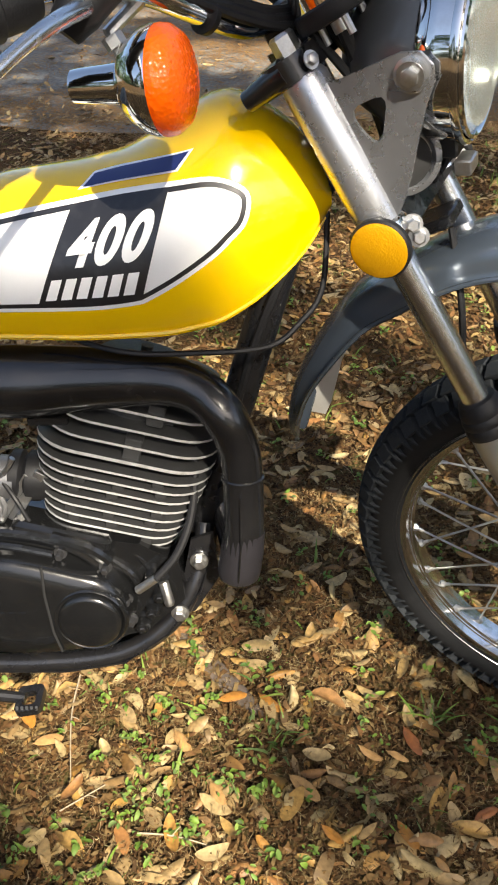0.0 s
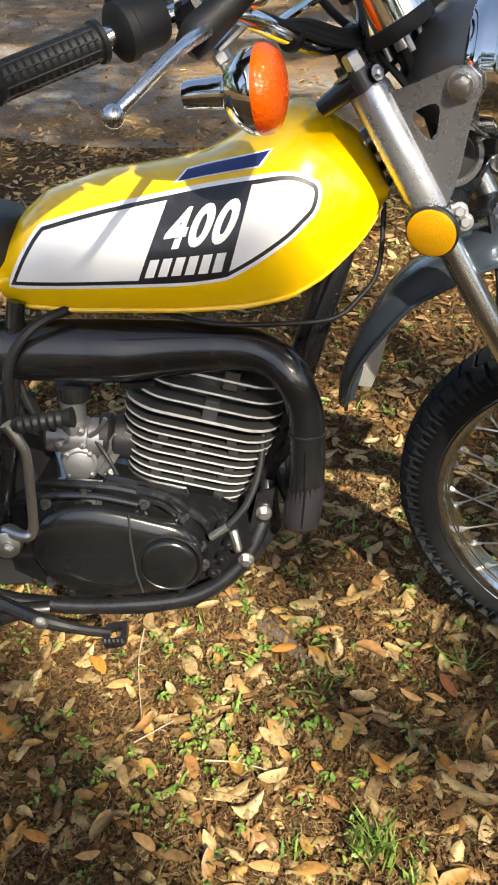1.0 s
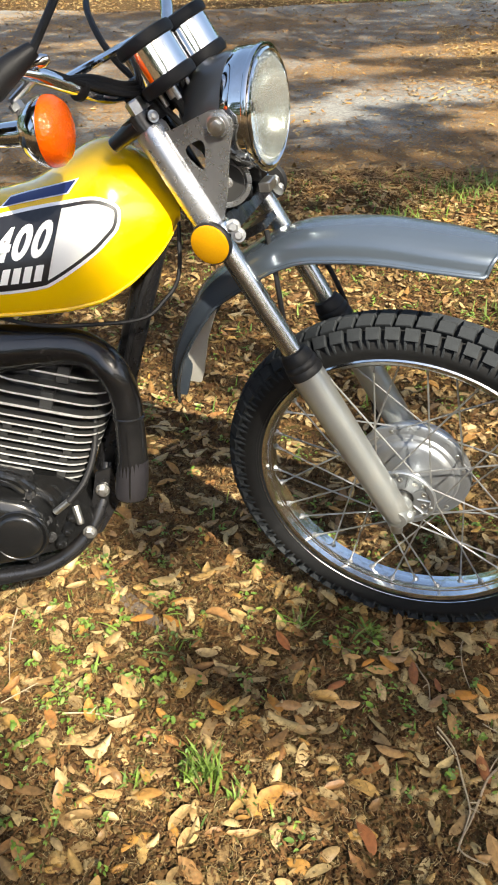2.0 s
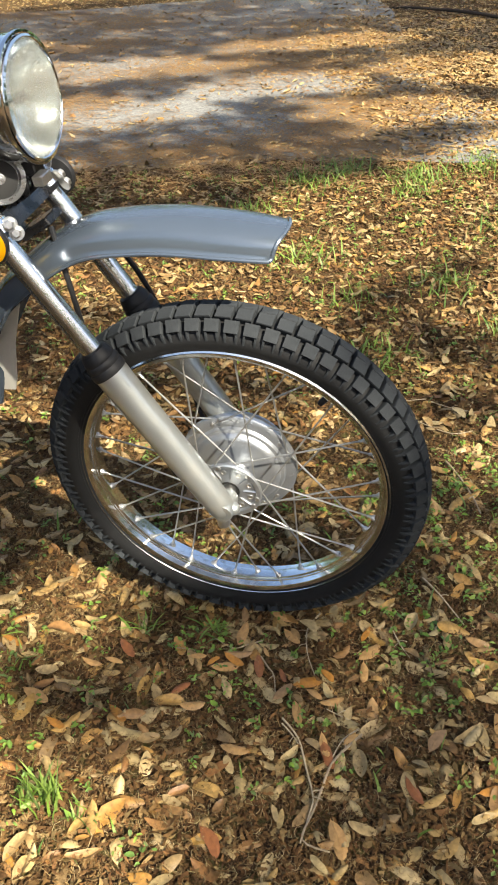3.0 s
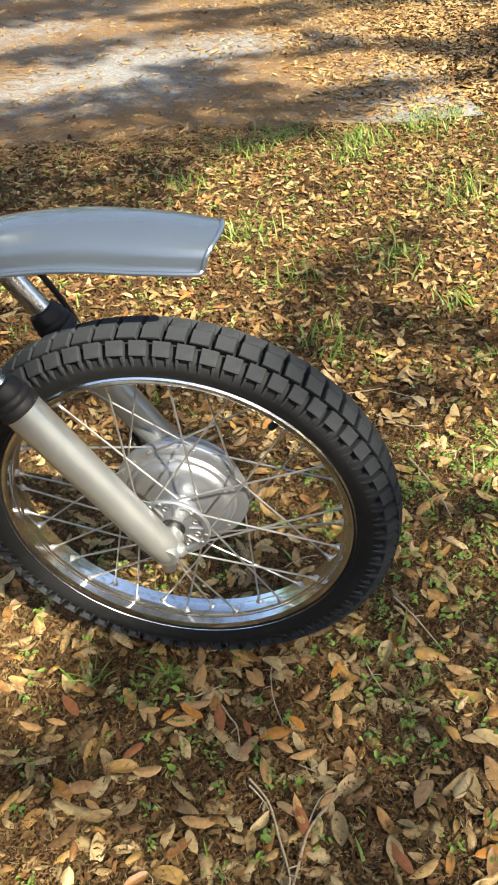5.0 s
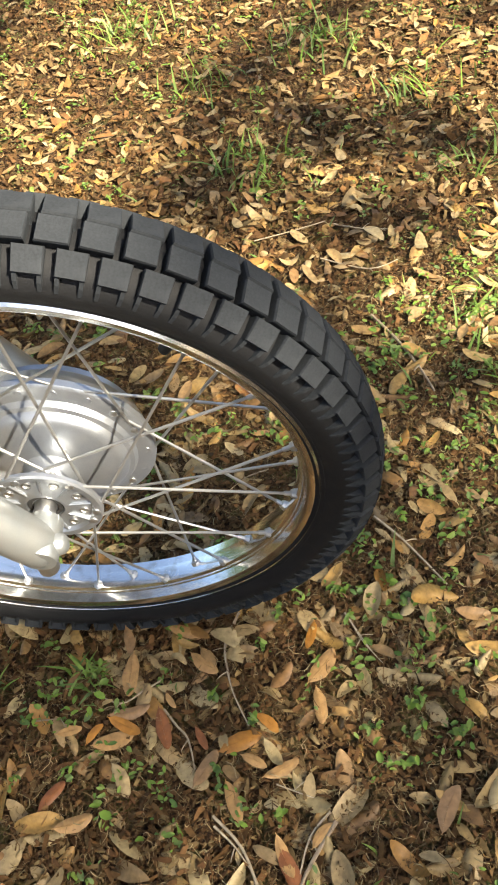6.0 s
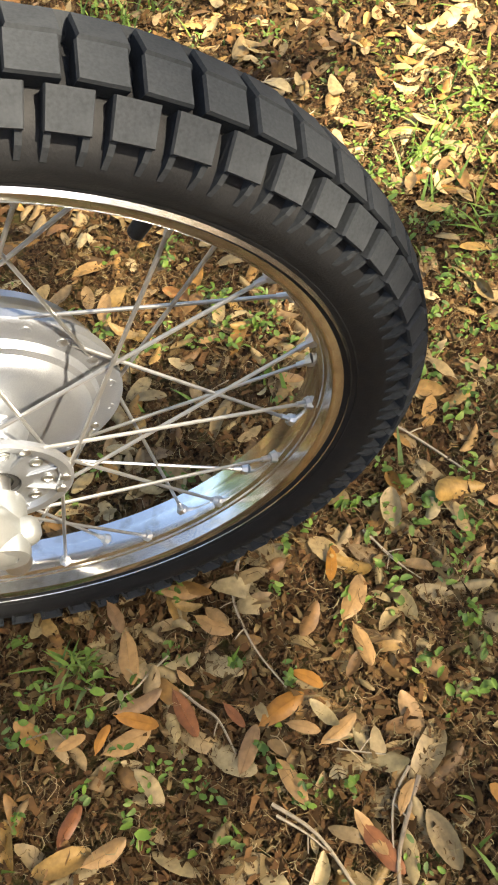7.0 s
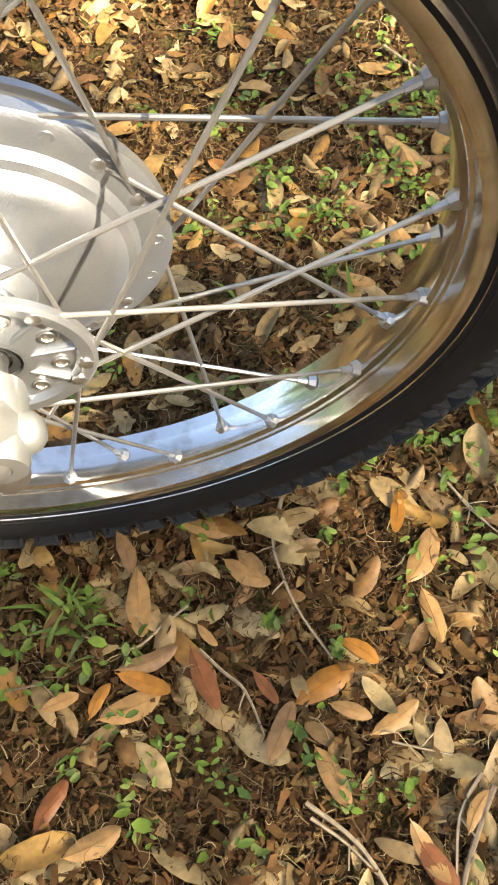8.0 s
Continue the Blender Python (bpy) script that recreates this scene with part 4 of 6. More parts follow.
def turn_signal(side):
    ax = V(0.893, -side * 0.20, -0.45)
    ax = ax / np.linalg.norm(ax)
    c = V(-0.046, side * 0.232, 0.842)
    s = Shape().lathe([(0.0, -0.082), (0.0145, -0.082), (0.0155, -0.074), (0.018, -0.036), (0.034, -0.026), (0.0445, -0.010), (0.0468, 0.0), (0.0465, 0.004)], c, ax, 36)
    sig = turned("turn_signal", s, CHROME, None, "chrome turn signal with a round amber lens", 40)
    prof = [(0.0458, 0.003), (0.0468, 0.006), (0.0456, 0.014), (0.039, 0.023), (0.027, 0.0285), (0.013, 0.0315), (0.0, 0.032)]
    part("signal_lens", Shape().lathe(prof, c, ax, 40), LENS, sig, "deep orange patterned lens", angle=60)
    u = np.cross(ax, V(0, 0, 1))
    u = u / np.linalg.norm(u)
    w = np.cross(ax, u)
    beads = Shape()
    for r, h, n in ((0.008, 0.0314, 8), (0.015, 0.0302, 14), (0.022, 0.0288, 20), (0.029, 0.0265, 26), (0.0355, 0.0240, 30)):
        for k in range(n):
            a = 2 * math.pi * (k + 0.5 * (n % 4)) / n
            beads.lathe([(0.0021, -0.0004), (0.0014, 0.0009), (0, 0.0012)], c + ax * h + (u * math.cos(a) + w * math.sin(a)) * r, ax + (u * math.cos(a) + w * math.sin(a)) * r * 18, 6)
    part("lens_prisms", beads, LENS, sig)
    part("stalk", Shape().tube([c - ax * 0.020 + V(0, 0, 0.020), c + V(-0.018, 0, 0.055), (-0.034, side * 0.205, 0.905)], 0.0065, 10), STEEL, sig)
    part("stalk_nut", Shape().lathe([(0.010, 0), (0.010, 0.010)], c - ax * 0.018 + V(0, 0, 0.034), (0, 0, 1), 6), STEEL, sig)


fork()
headlight()
instrument(-0.057)
instrument(0.057)
handlebar()
turn_signal(-1)
turn_signal(1)


def front_fender():
    P = [(-0.350, 0.330), (-0.323, 0.370), (-0.273, 0.422), (-0.21, 0.468), (-0.13, 0.512), (-0.05, 0.526), (0.02, 0.532), (0.08, 0.526), (0.14, 0.505), (0.21, 0.470), (0.275, 0.427), (0.320, 0.394), (0.355, 0.365)]
    W = [0.010, 0.024, 0.038, 0.048, 0.052, 0.052, 0.052, 0.053, 0.055, 0.056, 0.056, 0.053, 0.047]
    Q, R = curve([V(x, 0, z) for x, z in P], W, 4)
    outer, rings = [], []
    for i, p in enumerate(Q):
        d = Q[min(i + 1, len(Q) - 1)] - Q[max(i - 1, 0)]
        d = d / np.linalg.norm(d)
        n = V(-d[2], 0, d[0])
        w = R[i]
        k = 1 - 0.16 * max(0.0, (i - (len(Q) - 17)) / 16) ** 1.5
        k *= 0.42 + 0.58 * min(1.0, i / 15)  # the skirt narrows towards the tail
        half = [(w + 0.005, -0.0415 * k), (w + 0.001, -0.0385 * k), (w * 0.985, -0.0320 * k), (w * 0.955, -0.0235 * k), (w * 0.885, -0.0155 * k), (w * 0.765, -0.0092 * k), (w * 0.57, -0.0044 * k), (w * 0.30, -0.0012)]
        prof = [(-a, b) for a, b in half] + [(0, 0)] + half[::-1]
        inn = [(a * 0.96, b - 0.0035) for a, b in prof[::-1]]
        back = 0.012 * max(0.0, (i - (len(Q) - 9)) / 8) ** 2
        rings.append([p + V(0, a, 0) + n * b - d * back * (a / w) ** 2 for a, b in prof + inn])
    fender = turned("front_fender", Shape().rings(rings), FENDER, None, "blue-grey satin plastic front fender", 40)
    lip = Shape()
    for side in (-1, 1):
        lip.tube([r[0 if side < 0 else 16] for r in rings], 0.0034, 8)
    lip.tube(rings[-1][:17], 0.0034, 8)
    part("rolled_edge", lip, FENDER, fender)
    s = Shape().plate([(-0.335, 0.345), (-0.290, 0.398), (-0.215, 0.447), (-0.150, 0.480), (-0.150, 0.463), (-0.224, 0.402), (-0.278, 0.343), (-0.298, 0.326)], (0, 0.030, 0), (1, 0, 0), (0, 0, 1), (0, 1, 0), 0.004)
    part("mud_flap", s, FLAP, fender, "pale translucent inner flap")
    part("fender_bracket", Shape().box((0.01, 0, 0.554), (0.06, 0.05, 0.014), bevel=0.3), FRAME, fender)


front_fender()


# ---- front wheel ----


def front_tyre():
    side = [(0.276, 0.026), (0.283, 0.0300), (0.290, 0.0318), (0.298, 0.0360), (0.306, 0.0392), (0.313, 0.0398), (0.320, 0.0382), (0.3265, 0.0345), (0.332, 0.0288), (0.3365, 0.0215), (0.3395, 0.0120), (0.3405, 0.0)]
    prof = [(r, -y) for r, y in side] + [(r, y) for r, y in side[-2::-1]]
    s = Shape().lathe(prof, (0, 0, 0), (0, 1, 0), 128, closed=True)
    tyre = turned("front_tyre", s, RUBBER, None, "black knobbly trials tyre, dusty on the tread", 60)
    bead = Shape()
    for side in (-1, 1):
        for r, y, k in ((0.2925, 0.0328, 0.0006),):
            bead.lathe([(r + k * math.cos(a), side * y + k * 1.4 * math.sin(a)) for a in np.arange(6) * math.pi / 3], (0, 0, 0), (0, 1, 0), 128, closed=True)
    part("bead_line", bead, RUBBER, tyre)

    def block(y0, y1, h0, h1, deg, skew):
        """A tread block between two places across the tyre, a few degrees long."""
        s = Shape()
        rows = []
        for k, (inset, out) in enumerate(((0.0, -0.75), (0.0, 0.78), (0.07, 1.0))):
            ring = []
            for u, sgn in ((y0, -1), (y1, -1), (y1, 1), (y0, 1)):
                mid = (y0 + y1) / 2
                y = mid + (u - mid) * (1 - inset)
                t = math.asin(max(-1, min(1, y / 0.0400)))
                lift = (h0 if u == y0 else h1) * out
                rad = 0.312 + (0.0342 + lift) * math.cos(t)
                yy = (0.0400 + lift) * math.sin(t)
                ang = radians(deg / 2 * sgn * (1 - inset) + skew * (u - mid) / 0.02)
                ring.append((rad * math.sin(ang), yy, rad * math.cos(ang)))
            rows.append(ring)
        return s.rings(rows).mesh("tread_block", 20)

    def buttress(me, y):
        """Two ribs that carry a shoulder block down the sidewall, joined to its mesh."""
        bm = bmesh.new()
        bm.from_mesh(me)
        side = math.copysign(1, y)
        for a0 in (-2.05, 1.15):
            rows = []
            for r, out in ((0.3130, 0.0402), (0.3230, 0.0415), (0.3330, 0.0398), (0.3400, 0.0360)):
                rows.append([bm.verts.new((r * math.sin(radians(a)), side * w, r * math.cos(radians(a)))) for a, w in ((a0, out - 0.008), (a0 + 0.15, out), (a0 + 0.75, out), (a0 + 0.9, out - 0.008))])
            for p, q in zip(rows, rows[1:]):
                for j in range(4):
                    bm.faces.new((p[j], p[(j + 1) % 4], q[(j + 1) % 4], q[j]))
            bm.faces.new(rows[0])
        bmesh.ops.recalc_face_normals(bm, faces=bm.faces)
        bm.to_mesh(me)
        bm.free()
        return me

    n = 66
    pitch = 360 / n
    shoulder = [buttress(block(u - 0.0064, u + 0.0064, *h, pitch * 0.74, 0.0), u) for u, h in ((-0.0288, (0.0085, 0.0104)), (0.0288, (0.0104, 0.0085)))]
    centre = [block(-0.0202, -0.0009, 0.0106, 0.0094, pitch * 0.79, 0.10), block(0.0009, 0.0202, 0.0094, 0.0106, pitch * 0.79, -0.10)]
    for me, start in ((shoulder[0], pitch / 2), (centre[0], 0.0), (centre[1], 0.3), (shoulder[1], pitch / 2 + 0.3)):
        me.materials.append(TREAD)
        for k in range(n):
            part("tread_block", me, TREAD, tyre, "", Matrix.Rotation(radians(pitch * k + start), 4, "Y"))


def front_rim():
    half = [(0.2860, 0.0335), (0.2875, 0.0315), (0.2860, 0.0300), (0.2770, 0.0290), (0.2735, 0.0272), (0.2722, 0.0156), (0.2702, 0.0146), (0.2698, 0.0126), (0.2662, 0.0104), (0.2652, 0.0060), (0.2650, 0.0)]
    inner = [(r, -y) for r, y in half] + [(r, y) for r, y in half[-2::-1]]
    outer = [(r + 0.003, y * 0.95) for r, y in inner[::-1][1:-1]]
    s = Shape().lathe(inner + outer, (0, 0, 0), (0, 1, 0), 160, closed=True)
    rim = turned("front_rim", s, CHROME_OLD, None, "chrome wire-spoke rim with rust freckles", 22)
    # hub: small flange on this side, brake drum on the far side
    hub = [(0.0, -0.041), (0.0190, -0.041), (0.0200, -0.0455), (0.0240, -0.0455), (0.030, -0.0425), (0.0485, -0.0425), (0.0515, -0.0465), (0.0580, -0.047), (0.0605, -0.045), (0.0605, -0.041), (0.055, -0.039), (0.032, -0.028), (0.026, -0.012), (0.030, 0.000), (0.050, 0.005), (0.072, 0.008), (0.080, 0.012), (0.083, 0.018), (0.088, 0.020), (0.091, 0.026), (0.107, 0.028), (0.1105, 0.031), (0.1105, 0.039), (0.104, 0.043), (0.098, 0.060), (0.092, 0.066), (0.0, 0.068)]
    h = part("hub", Shape().lathe(hub, (0, 0, 0), (0, 1, 0), 72), ALLOY, rim, "polished alloy hub with brake drum", angle=40)
    nip = Shape().tube([(0, 0, -0.001), (0, 0, 0.0015), (0, 0, 0.0045), (0, 0, 0.0048), (0, 0, 0.013)], (0.0066, 0.0056, 0.0046, 0.0028, 0.0025), 8).mesh("nipple")
    nip.materials.append(STEEL)
    head = Shape().lathe([(0.0045, 0), (0.0045, 0.002), (0.002, 0.0032)], (0, 0, 0), (0, 0, 1), 10).mesh("spoke_head")
    head.materials.append(STEEL)
    for k in range(36):
        near = k % 2
        pair = k // 2
        cross = 1 if (pair + near) % 2 == 0 else -1
        a_rim = radians(10 * k + 5)
        a_hub = a_rim + cross * radians(60)
        r_hub, y_hub = (0.0535, -0.0415) if near else (0.0985, 0.0325)
        y_hub += 0.004 * (1 if pair % 4 < 2 else -1)
        a = V(r_hub * math.sin(a_hub), y_hub, r_hub * math.cos(a_hub))
        b = V(0.2655 * math.sin(a_rim), -0.006 if near else 0.006, 0.2655 * math.cos(a_rim))
        part("spoke", Shape().tube([a, b], 0.00165, 8), SPOKE, rim)
        d = Vector(a - b).normalized()
        m = Matrix.Translation(b) @ d.to_track_quat("Z", "Y").to_matrix().to_4x4()
        part("nipple", nip, STEEL, rim, "", m)
        part("spoke_head", head, STEEL, rim, "", Matrix.Translation(a) @ Vector((0, -1, 0)).to_track_quat("Z", "Y").to_matrix().to_4x4())
    a = radians(72.5)
    part("valve_stem", Shape().tube([V(0.262 * math.sin(a), 0, 0.262 * math.cos(a)), V(0.257 * math.sin(a), 0, 0.257 * math.cos(a)), V(0.2565 * math.sin(a), 0, 0.2565 * math.cos(a)), V(0.240 * math.sin(a), 0, 0.240 * math.cos(a)), V(0.2385 * math.sin(a), 0, 0.2385 * math.cos(a))], (0.0042, 0.0042, 0.0060, 0.0056, 0.0042), 12), BOOT, rim, "black rubber valve stem")
    part("axle_spacer", Shape().lathe([(0.0095, -0.062), (0.0115, -0.061), (0.0115, -0.042)], (0, 0, 0), (0, 1, 0), 24), STEEL, h)
    part("oil_seal", Shape().lathe([(0.0142, -0.0435), (0.0188, -0.0435), (0.0188, -0.0425), (0.0142, -0.0425)], (0, 0, 0), (0, 1, 0), 28, closed=True), DARK, h, "dark oil seal")
    for k in range(9):
        a = radians(40 * k)
        u, v = V(math.cos(a), 0, -math.sin(a)), V(math.sin(a), 0, math.cos(a))
        part("flange_rib", Shape().box(v * 0.037 + V(0, -0.0432, 0), (0.0034, 0.0040, 0.027), u, (0, 1, 0), v, 0.5), ALLOY, h)
        a += radians(20)
        part("hub_bolt", Shape().lathe([(0.0052, 0), (0.0050, 0.0012), (0.0034, 0.0014), (0.0030, 0.0004), (0, 0.0004)], (0.0405 * math.sin(a), -0.0428, 0.0405 * math.cos(a)), (0, -1, 0), 12), STEEL, h)
    for k in range(18):
        a = radians(20 * k + 7)
        part("spoke_lug", Shape().lathe([(0.0052, 0.0285), (0.0046, 0.0272), (0.0026, 0.0270), (0.0022, 0.0276), (0, 0.0276)], (0.1005 * math.sin(a), 0, 0.1005 * math.cos(a)), (0, 1, 0), 12), ALLOY, h)
    plate = turned("brake_plate", Shape().lathe([(0.088, 0.068), (0.089, 0.075), (0.06, 0.082), (0.0, 0.084)], (0, 0, 0), (0, 1, 0), 48), ALLOY, None, "alloy brake backing plate")
    part("brake_arm", Shape().tube([(0.0, 0.09, 0.05), (-0.05, 0.092, 0.07)], 0.007, 8), STEEL, plate)
    part("brake_cable", Shape().tube([(-0.05, 0.092, 0.07), (-0.03, 0.122, 0.18), (0.005, 0.125, 0.30), (0.02, 0.12, 0.42), (0.0, 0.10, 0.52)], 0.0048, 8, smooth=5), BOOT, plate)
    turned("brake_hose", Shape().tube([(0.035, -0.02, 0.545), (0.02, -0.05, 0.47), (-0.005, -0.055, 0.41), (-0.02, -0.06, 0.37)], 0.0045, 8, smooth=5), BOOT, None, "black speedometer cable")


front_tyre()
front_rim()


# ---- ground, driveway, litter, and an added, unseen oak whose gaps shape the sunlight ----
def litter_mat(name, cols, rough=0.6, grain=0.25, spec=0.35, thin=0.0):
    """Colour picked leaf by leaf from a ramp, with veins and blotches."""
    m = bpy.data.materials.new(name)
    m.use_nodes = True
    n, l = m.node_tree.nodes, m.node_tree.links
    p = n["Principled BSDF"]
    p.inputs["Roughness"].default_value, p.inputs["Specular IOR Level"].default_value = rough, spec
    geo, ramp, tc, no = n.new("ShaderNodeNewGeometry"), n.new("ShaderNodeValToRGB"), n.new("ShaderNodeTexCoord"), n.new("ShaderNodeTexNoise")
    no.inputs["Scale"].default_value, no.inputs["Detail"].default_value = 120, 4
    e = ramp.color_ramp.elements
    while len(e) < len(cols):
        e.new(0.5)
    for k, c in enumerate(cols):
        e[k].position, e[k].color = k / (len(cols) - 1), (*c, 1)
    mix = n.new("ShaderNodeMix")
    mix.data_type, mix.blend_type = "RGBA", "MULTIPLY"
    mix.inputs[0].default_value = 1.0
    mr = n.new("ShaderNodeMapRange")
    mr.inputs["To Min"].default_value, mr.inputs["To Max"].default_value = 1 - grain * 1.6, 1 + grain
    l.new(geo.outputs["Random Per Island"], ramp.inputs[0])
    l.new(tc.outputs["Object"], no.inputs["Vector"])
    l.new(no.outputs["Fac"], mr.inputs["Value"])
    l.new(ramp.outputs[0], mix.inputs[6])
    l.new(mr.outputs[0], mix.inputs[7])
    l.new(mix.outputs[2], p.inputs["Base Color"])
    if thin:
        p.inputs["Subsurface Weight"].default_value = 0.0
        tr, ms = n.new("ShaderNodeBsdfTranslucent"), n.new("ShaderNodeMixShader")
        ms.inputs[0].default_value = thin
        l.new(mix.outputs[2], tr.inputs[0])
        l.new(p.outputs[0], ms.inputs[1])
        l.new(tr.outputs[0], ms.inputs[2])
        l.new(ms.outputs[0], n["Material Output"].inputs[0])
    return m


LEAF = litter_mat("dead_leaf", [(0.382, 0.270, 0.117), (0.210, 0.122, 0.045), (0.43, 0.308, 0.140), (0.353, 0.175, 0.037), (0.152, 0.084, 0.032), (0.45, 0.340, 0.165), (0.239, 0.105, 0.030), (0.344, 0.252, 0.112), (0.382, 0.215, 0.052), (0.277, 0.188, 0.076), (0.411, 0.305, 0.138)], 0.5, 0.5)
THATCH = litter_mat("dry_thatch", [(0.44, 0.325, 0.175), (0.20, 0.135, 0.060), (0.135, 0.078, 0.032), (0.31, 0.255, 0.125), (0.165, 0.095, 0.040), (0.24, 0.170, 0.078), (0.090, 0.050, 0.021), (0.115, 0.062, 0.025)], 0.8, 0.3, 0.15)
CRUMB = litter_mat("leaf_crumbs", [(0.158, 0.088, 0.031), (0.081, 0.042, 0.015), (0.116, 0.062, 0.022), (0.231, 0.156, 0.065), (0.046, 0.024, 0.01), (0.182, 0.092, 0.034), (0.097, 0.046, 0.018)], 0.85, 0.4, 0.15)
GREEN = litter_mat("weed_green", [(0.125, 0.215, 0.035), (0.185, 0.295, 0.040), (0.095, 0.170, 0.040), (0.235, 0.330, 0.060), (0.140, 0.200, 0.070)], 0.5, 0.3, 0.35, 0.25)
NEEDLE = litter_mat("pine_needle", [(0.228, 0.118, 0.046), (0.304, 0.186, 0.073), (0.162, 0.082, 0.033)], 0.65, 0.2, 0.2)
TWIG = litter_mat("twig_bark", [(0.38, 0.30, 0.19), (0.27, 0.20, 0.13), (0.48, 0.40, 0.27)], 0.8, 0.35, 0.2)


def ground_mat():
    m = bpy.data.materials.new("soil_and_dead_grass")
    m.use_nodes = True
    n, l = m.node_tree.nodes, m.node_tree.links
    p = n["Principled BSDF"]
    p.inputs["Roughness"].default_value, p.inputs["Specular IOR Level"].default_value = 0.9, 0.15
    tc = n.new("ShaderNodeTexCoord")
    noises = []
    for sc, de in ((3.0, 5), (28, 6), (180, 5), (700, 3)):
        t = n.new("ShaderNodeTexNoise")
        t.inputs["Scale"].default_value, t.inputs["Detail"].default_value = sc, de
        l.new(tc.outputs["Object"], t.inputs["Vector"])
        noises.append(t)
    ramp = n.new("ShaderNodeValToRGB")
    e = ramp.color_ramp.elements
    e[0].position, e[0].color = 0.36, (0.022, 0.012, 0.006, 1)
    e[1].position, e[1].color = 0.66, (0.20, 0.112, 0.047, 1)
    x = e.new(0.52)
    x.color = (0.095, 0.050, 0.021, 1)
    l.new(noises[2].outputs["Fac"], ramp.inputs[0])
    moss = n.new("ShaderNodeMix")
    moss.data_type = "RGBA"
    moss.inputs[7].default_value = (0.125, 0.120, 0.034, 1)
    mr = n.new("ShaderNodeMapRange")
    mr.inputs["From Min"].default_value, mr.inputs["From Max"].default_value, mr.inputs["To Max"].default_value = 0.50, 0.68, 0.7
    l.new(noises[1].outputs["Fac"], mr.inputs["Value"])
    l.new(mr.outputs[0], moss.inputs[0])
    l.new(ramp.outputs[0], moss.inputs[6])
    l.new(moss.outputs[2], p.inputs["Base Color"])
    add = n.new("ShaderNodeMath")
    l.new(noises[2].outputs["Fac"], add.inputs[0])
    l.new(noises[3].outputs["Fac"], add.inputs[1])
    b = n.new("ShaderNodeBump")
    b.inputs["Strength"].default_value, b.inputs["Distance"].default_value = 0.9, 0.012
    l.new(add.outputs[0], b.inputs["Height"])
    l.new(b.outputs[0], p.inputs["Normal"])
    return m


def relief(x, y):
    """The ground's gentle unevenness, flat towards the driveway."""
    fade = np.clip((4.0 - y) / 1.5, 0.15, 1)
    return fade * (0.006 * np.sin(2.3 * x + 1.1) * np.cos(1.9 * y) + 0.004 * np.sin(7.1 * x + 3.0 * y) + 0.003 * np.cos(11 * y - 6 * x)) - 0.004


def ground():
    ease = lambda a: np.sign(a) * (np.abs(a) * 2.2 + 297 * np.abs(a) ** 7)  # noqa: E731
    g = ease(np.linspace(-1, 1, 181))
    X, Y = np.meshgrid(g + 0.6, g + 1.4, indexing="ij")
    Z = relief(X, Y) * (np.hypot(X, Y) < 40)
    n = len(g)
    me = bpy.data.meshes.new("ground")
    faces = [(i * n + j, (i + 1) * n + j, (i + 1) * n + j + 1, i * n + j + 1) for i in range(n - 1) for j in range(n - 1)]
    me.from_pydata(np.stack([X, Y, Z], -1).reshape(-1, 3).tolist(), [], faces)
    me.polygons.foreach_set("use_smooth", [True] * len(faces))
    me.materials.append(ground_mat())
    tagged(new("ground", me), "brown soil with moss and dead grass thatch", "ground", kind="structure")


def road_mat():
    m = mat("old_asphalt", (0.185, 0.181, 0.165), 0.92, 0, 0, 0.95, 60, 1.0, 0.6, (0.105, 0.080, 0.056), 2.6, 0.15)
    return m


def driveway():
    rng = np.random.default_rng(4)
    n = 90
    xs = np.linspace(-30, 2.35, n)
    near = 4.15 + 0.10 * np.sin(xs * 2.1) + rng.normal(0, 0.05, n)
    far = 11.6 + 0.2 * np.sin(xs) + rng.normal(0, 0.06, n)
    s = Shape()
    rows = []
    for i, x in enumerate(xs):
        k = np.linspace(0, 1, 14)
        bend = 0.55 * np.clip((x + 2) / 4.35, 0, 1)
        row = [(x + bend * (q - 0.3) + (0.10 * math.sin(9 * q + i) if i == n - 1 else 0), near[i] * (1 - q) + far[i] * q, 0.008) for q in k]
        rows.append(row)
    verts = [p for r in rows for p in r]
    s.add(verts, [(i * 14 + j, (i + 1) * 14 + j, (i + 1) * 14 + j + 1, i * 14 + j + 1) for i in range(n - 1) for j in range(13)])
    me = s.mesh("driveway")
    me.materials.append(road_mat())
    tagged(new("driveway", me), "old grey asphalt driveway strewn with leaves and pine needles", "driveway", kind="structure")


def scatter(name, verts, faces, where, material, label, category):
    """One joined object of many small pieces: verts of a piece (n, k, 3), its faces, places as rotation (n, 3, 3) and offset."""
    n, k = len(where[1]), verts.shape[1]
    P = np.einsum("nij,nkj->nki", where[0], verts) + where[1][:, None, :]
    F = (np.array(faces)[None] + (np.arange(n) * k)[:, None, None]).reshape(-1, len(faces[0]))
    me = bpy.data.meshes.new(name)
    me.vertices.add(n * k)
    me.vertices.foreach_set("co", P.ravel())
    q = F.shape[1]
    me.loops.add(F.size)
    me.loops.foreach_set("vertex_index", F.ravel())
    me.polygons.add(len(F))
    me.polygons.foreach_set("loop_start", np.arange(len(F)) * q)
    me.polygons.foreach_set("use_smooth", np.ones(len(F), bool))
    me.update(calc_edges=True)
    me.validate()
    me.materials.append(material)
    return tagged(new(name, me), label, category, kind="stuff")


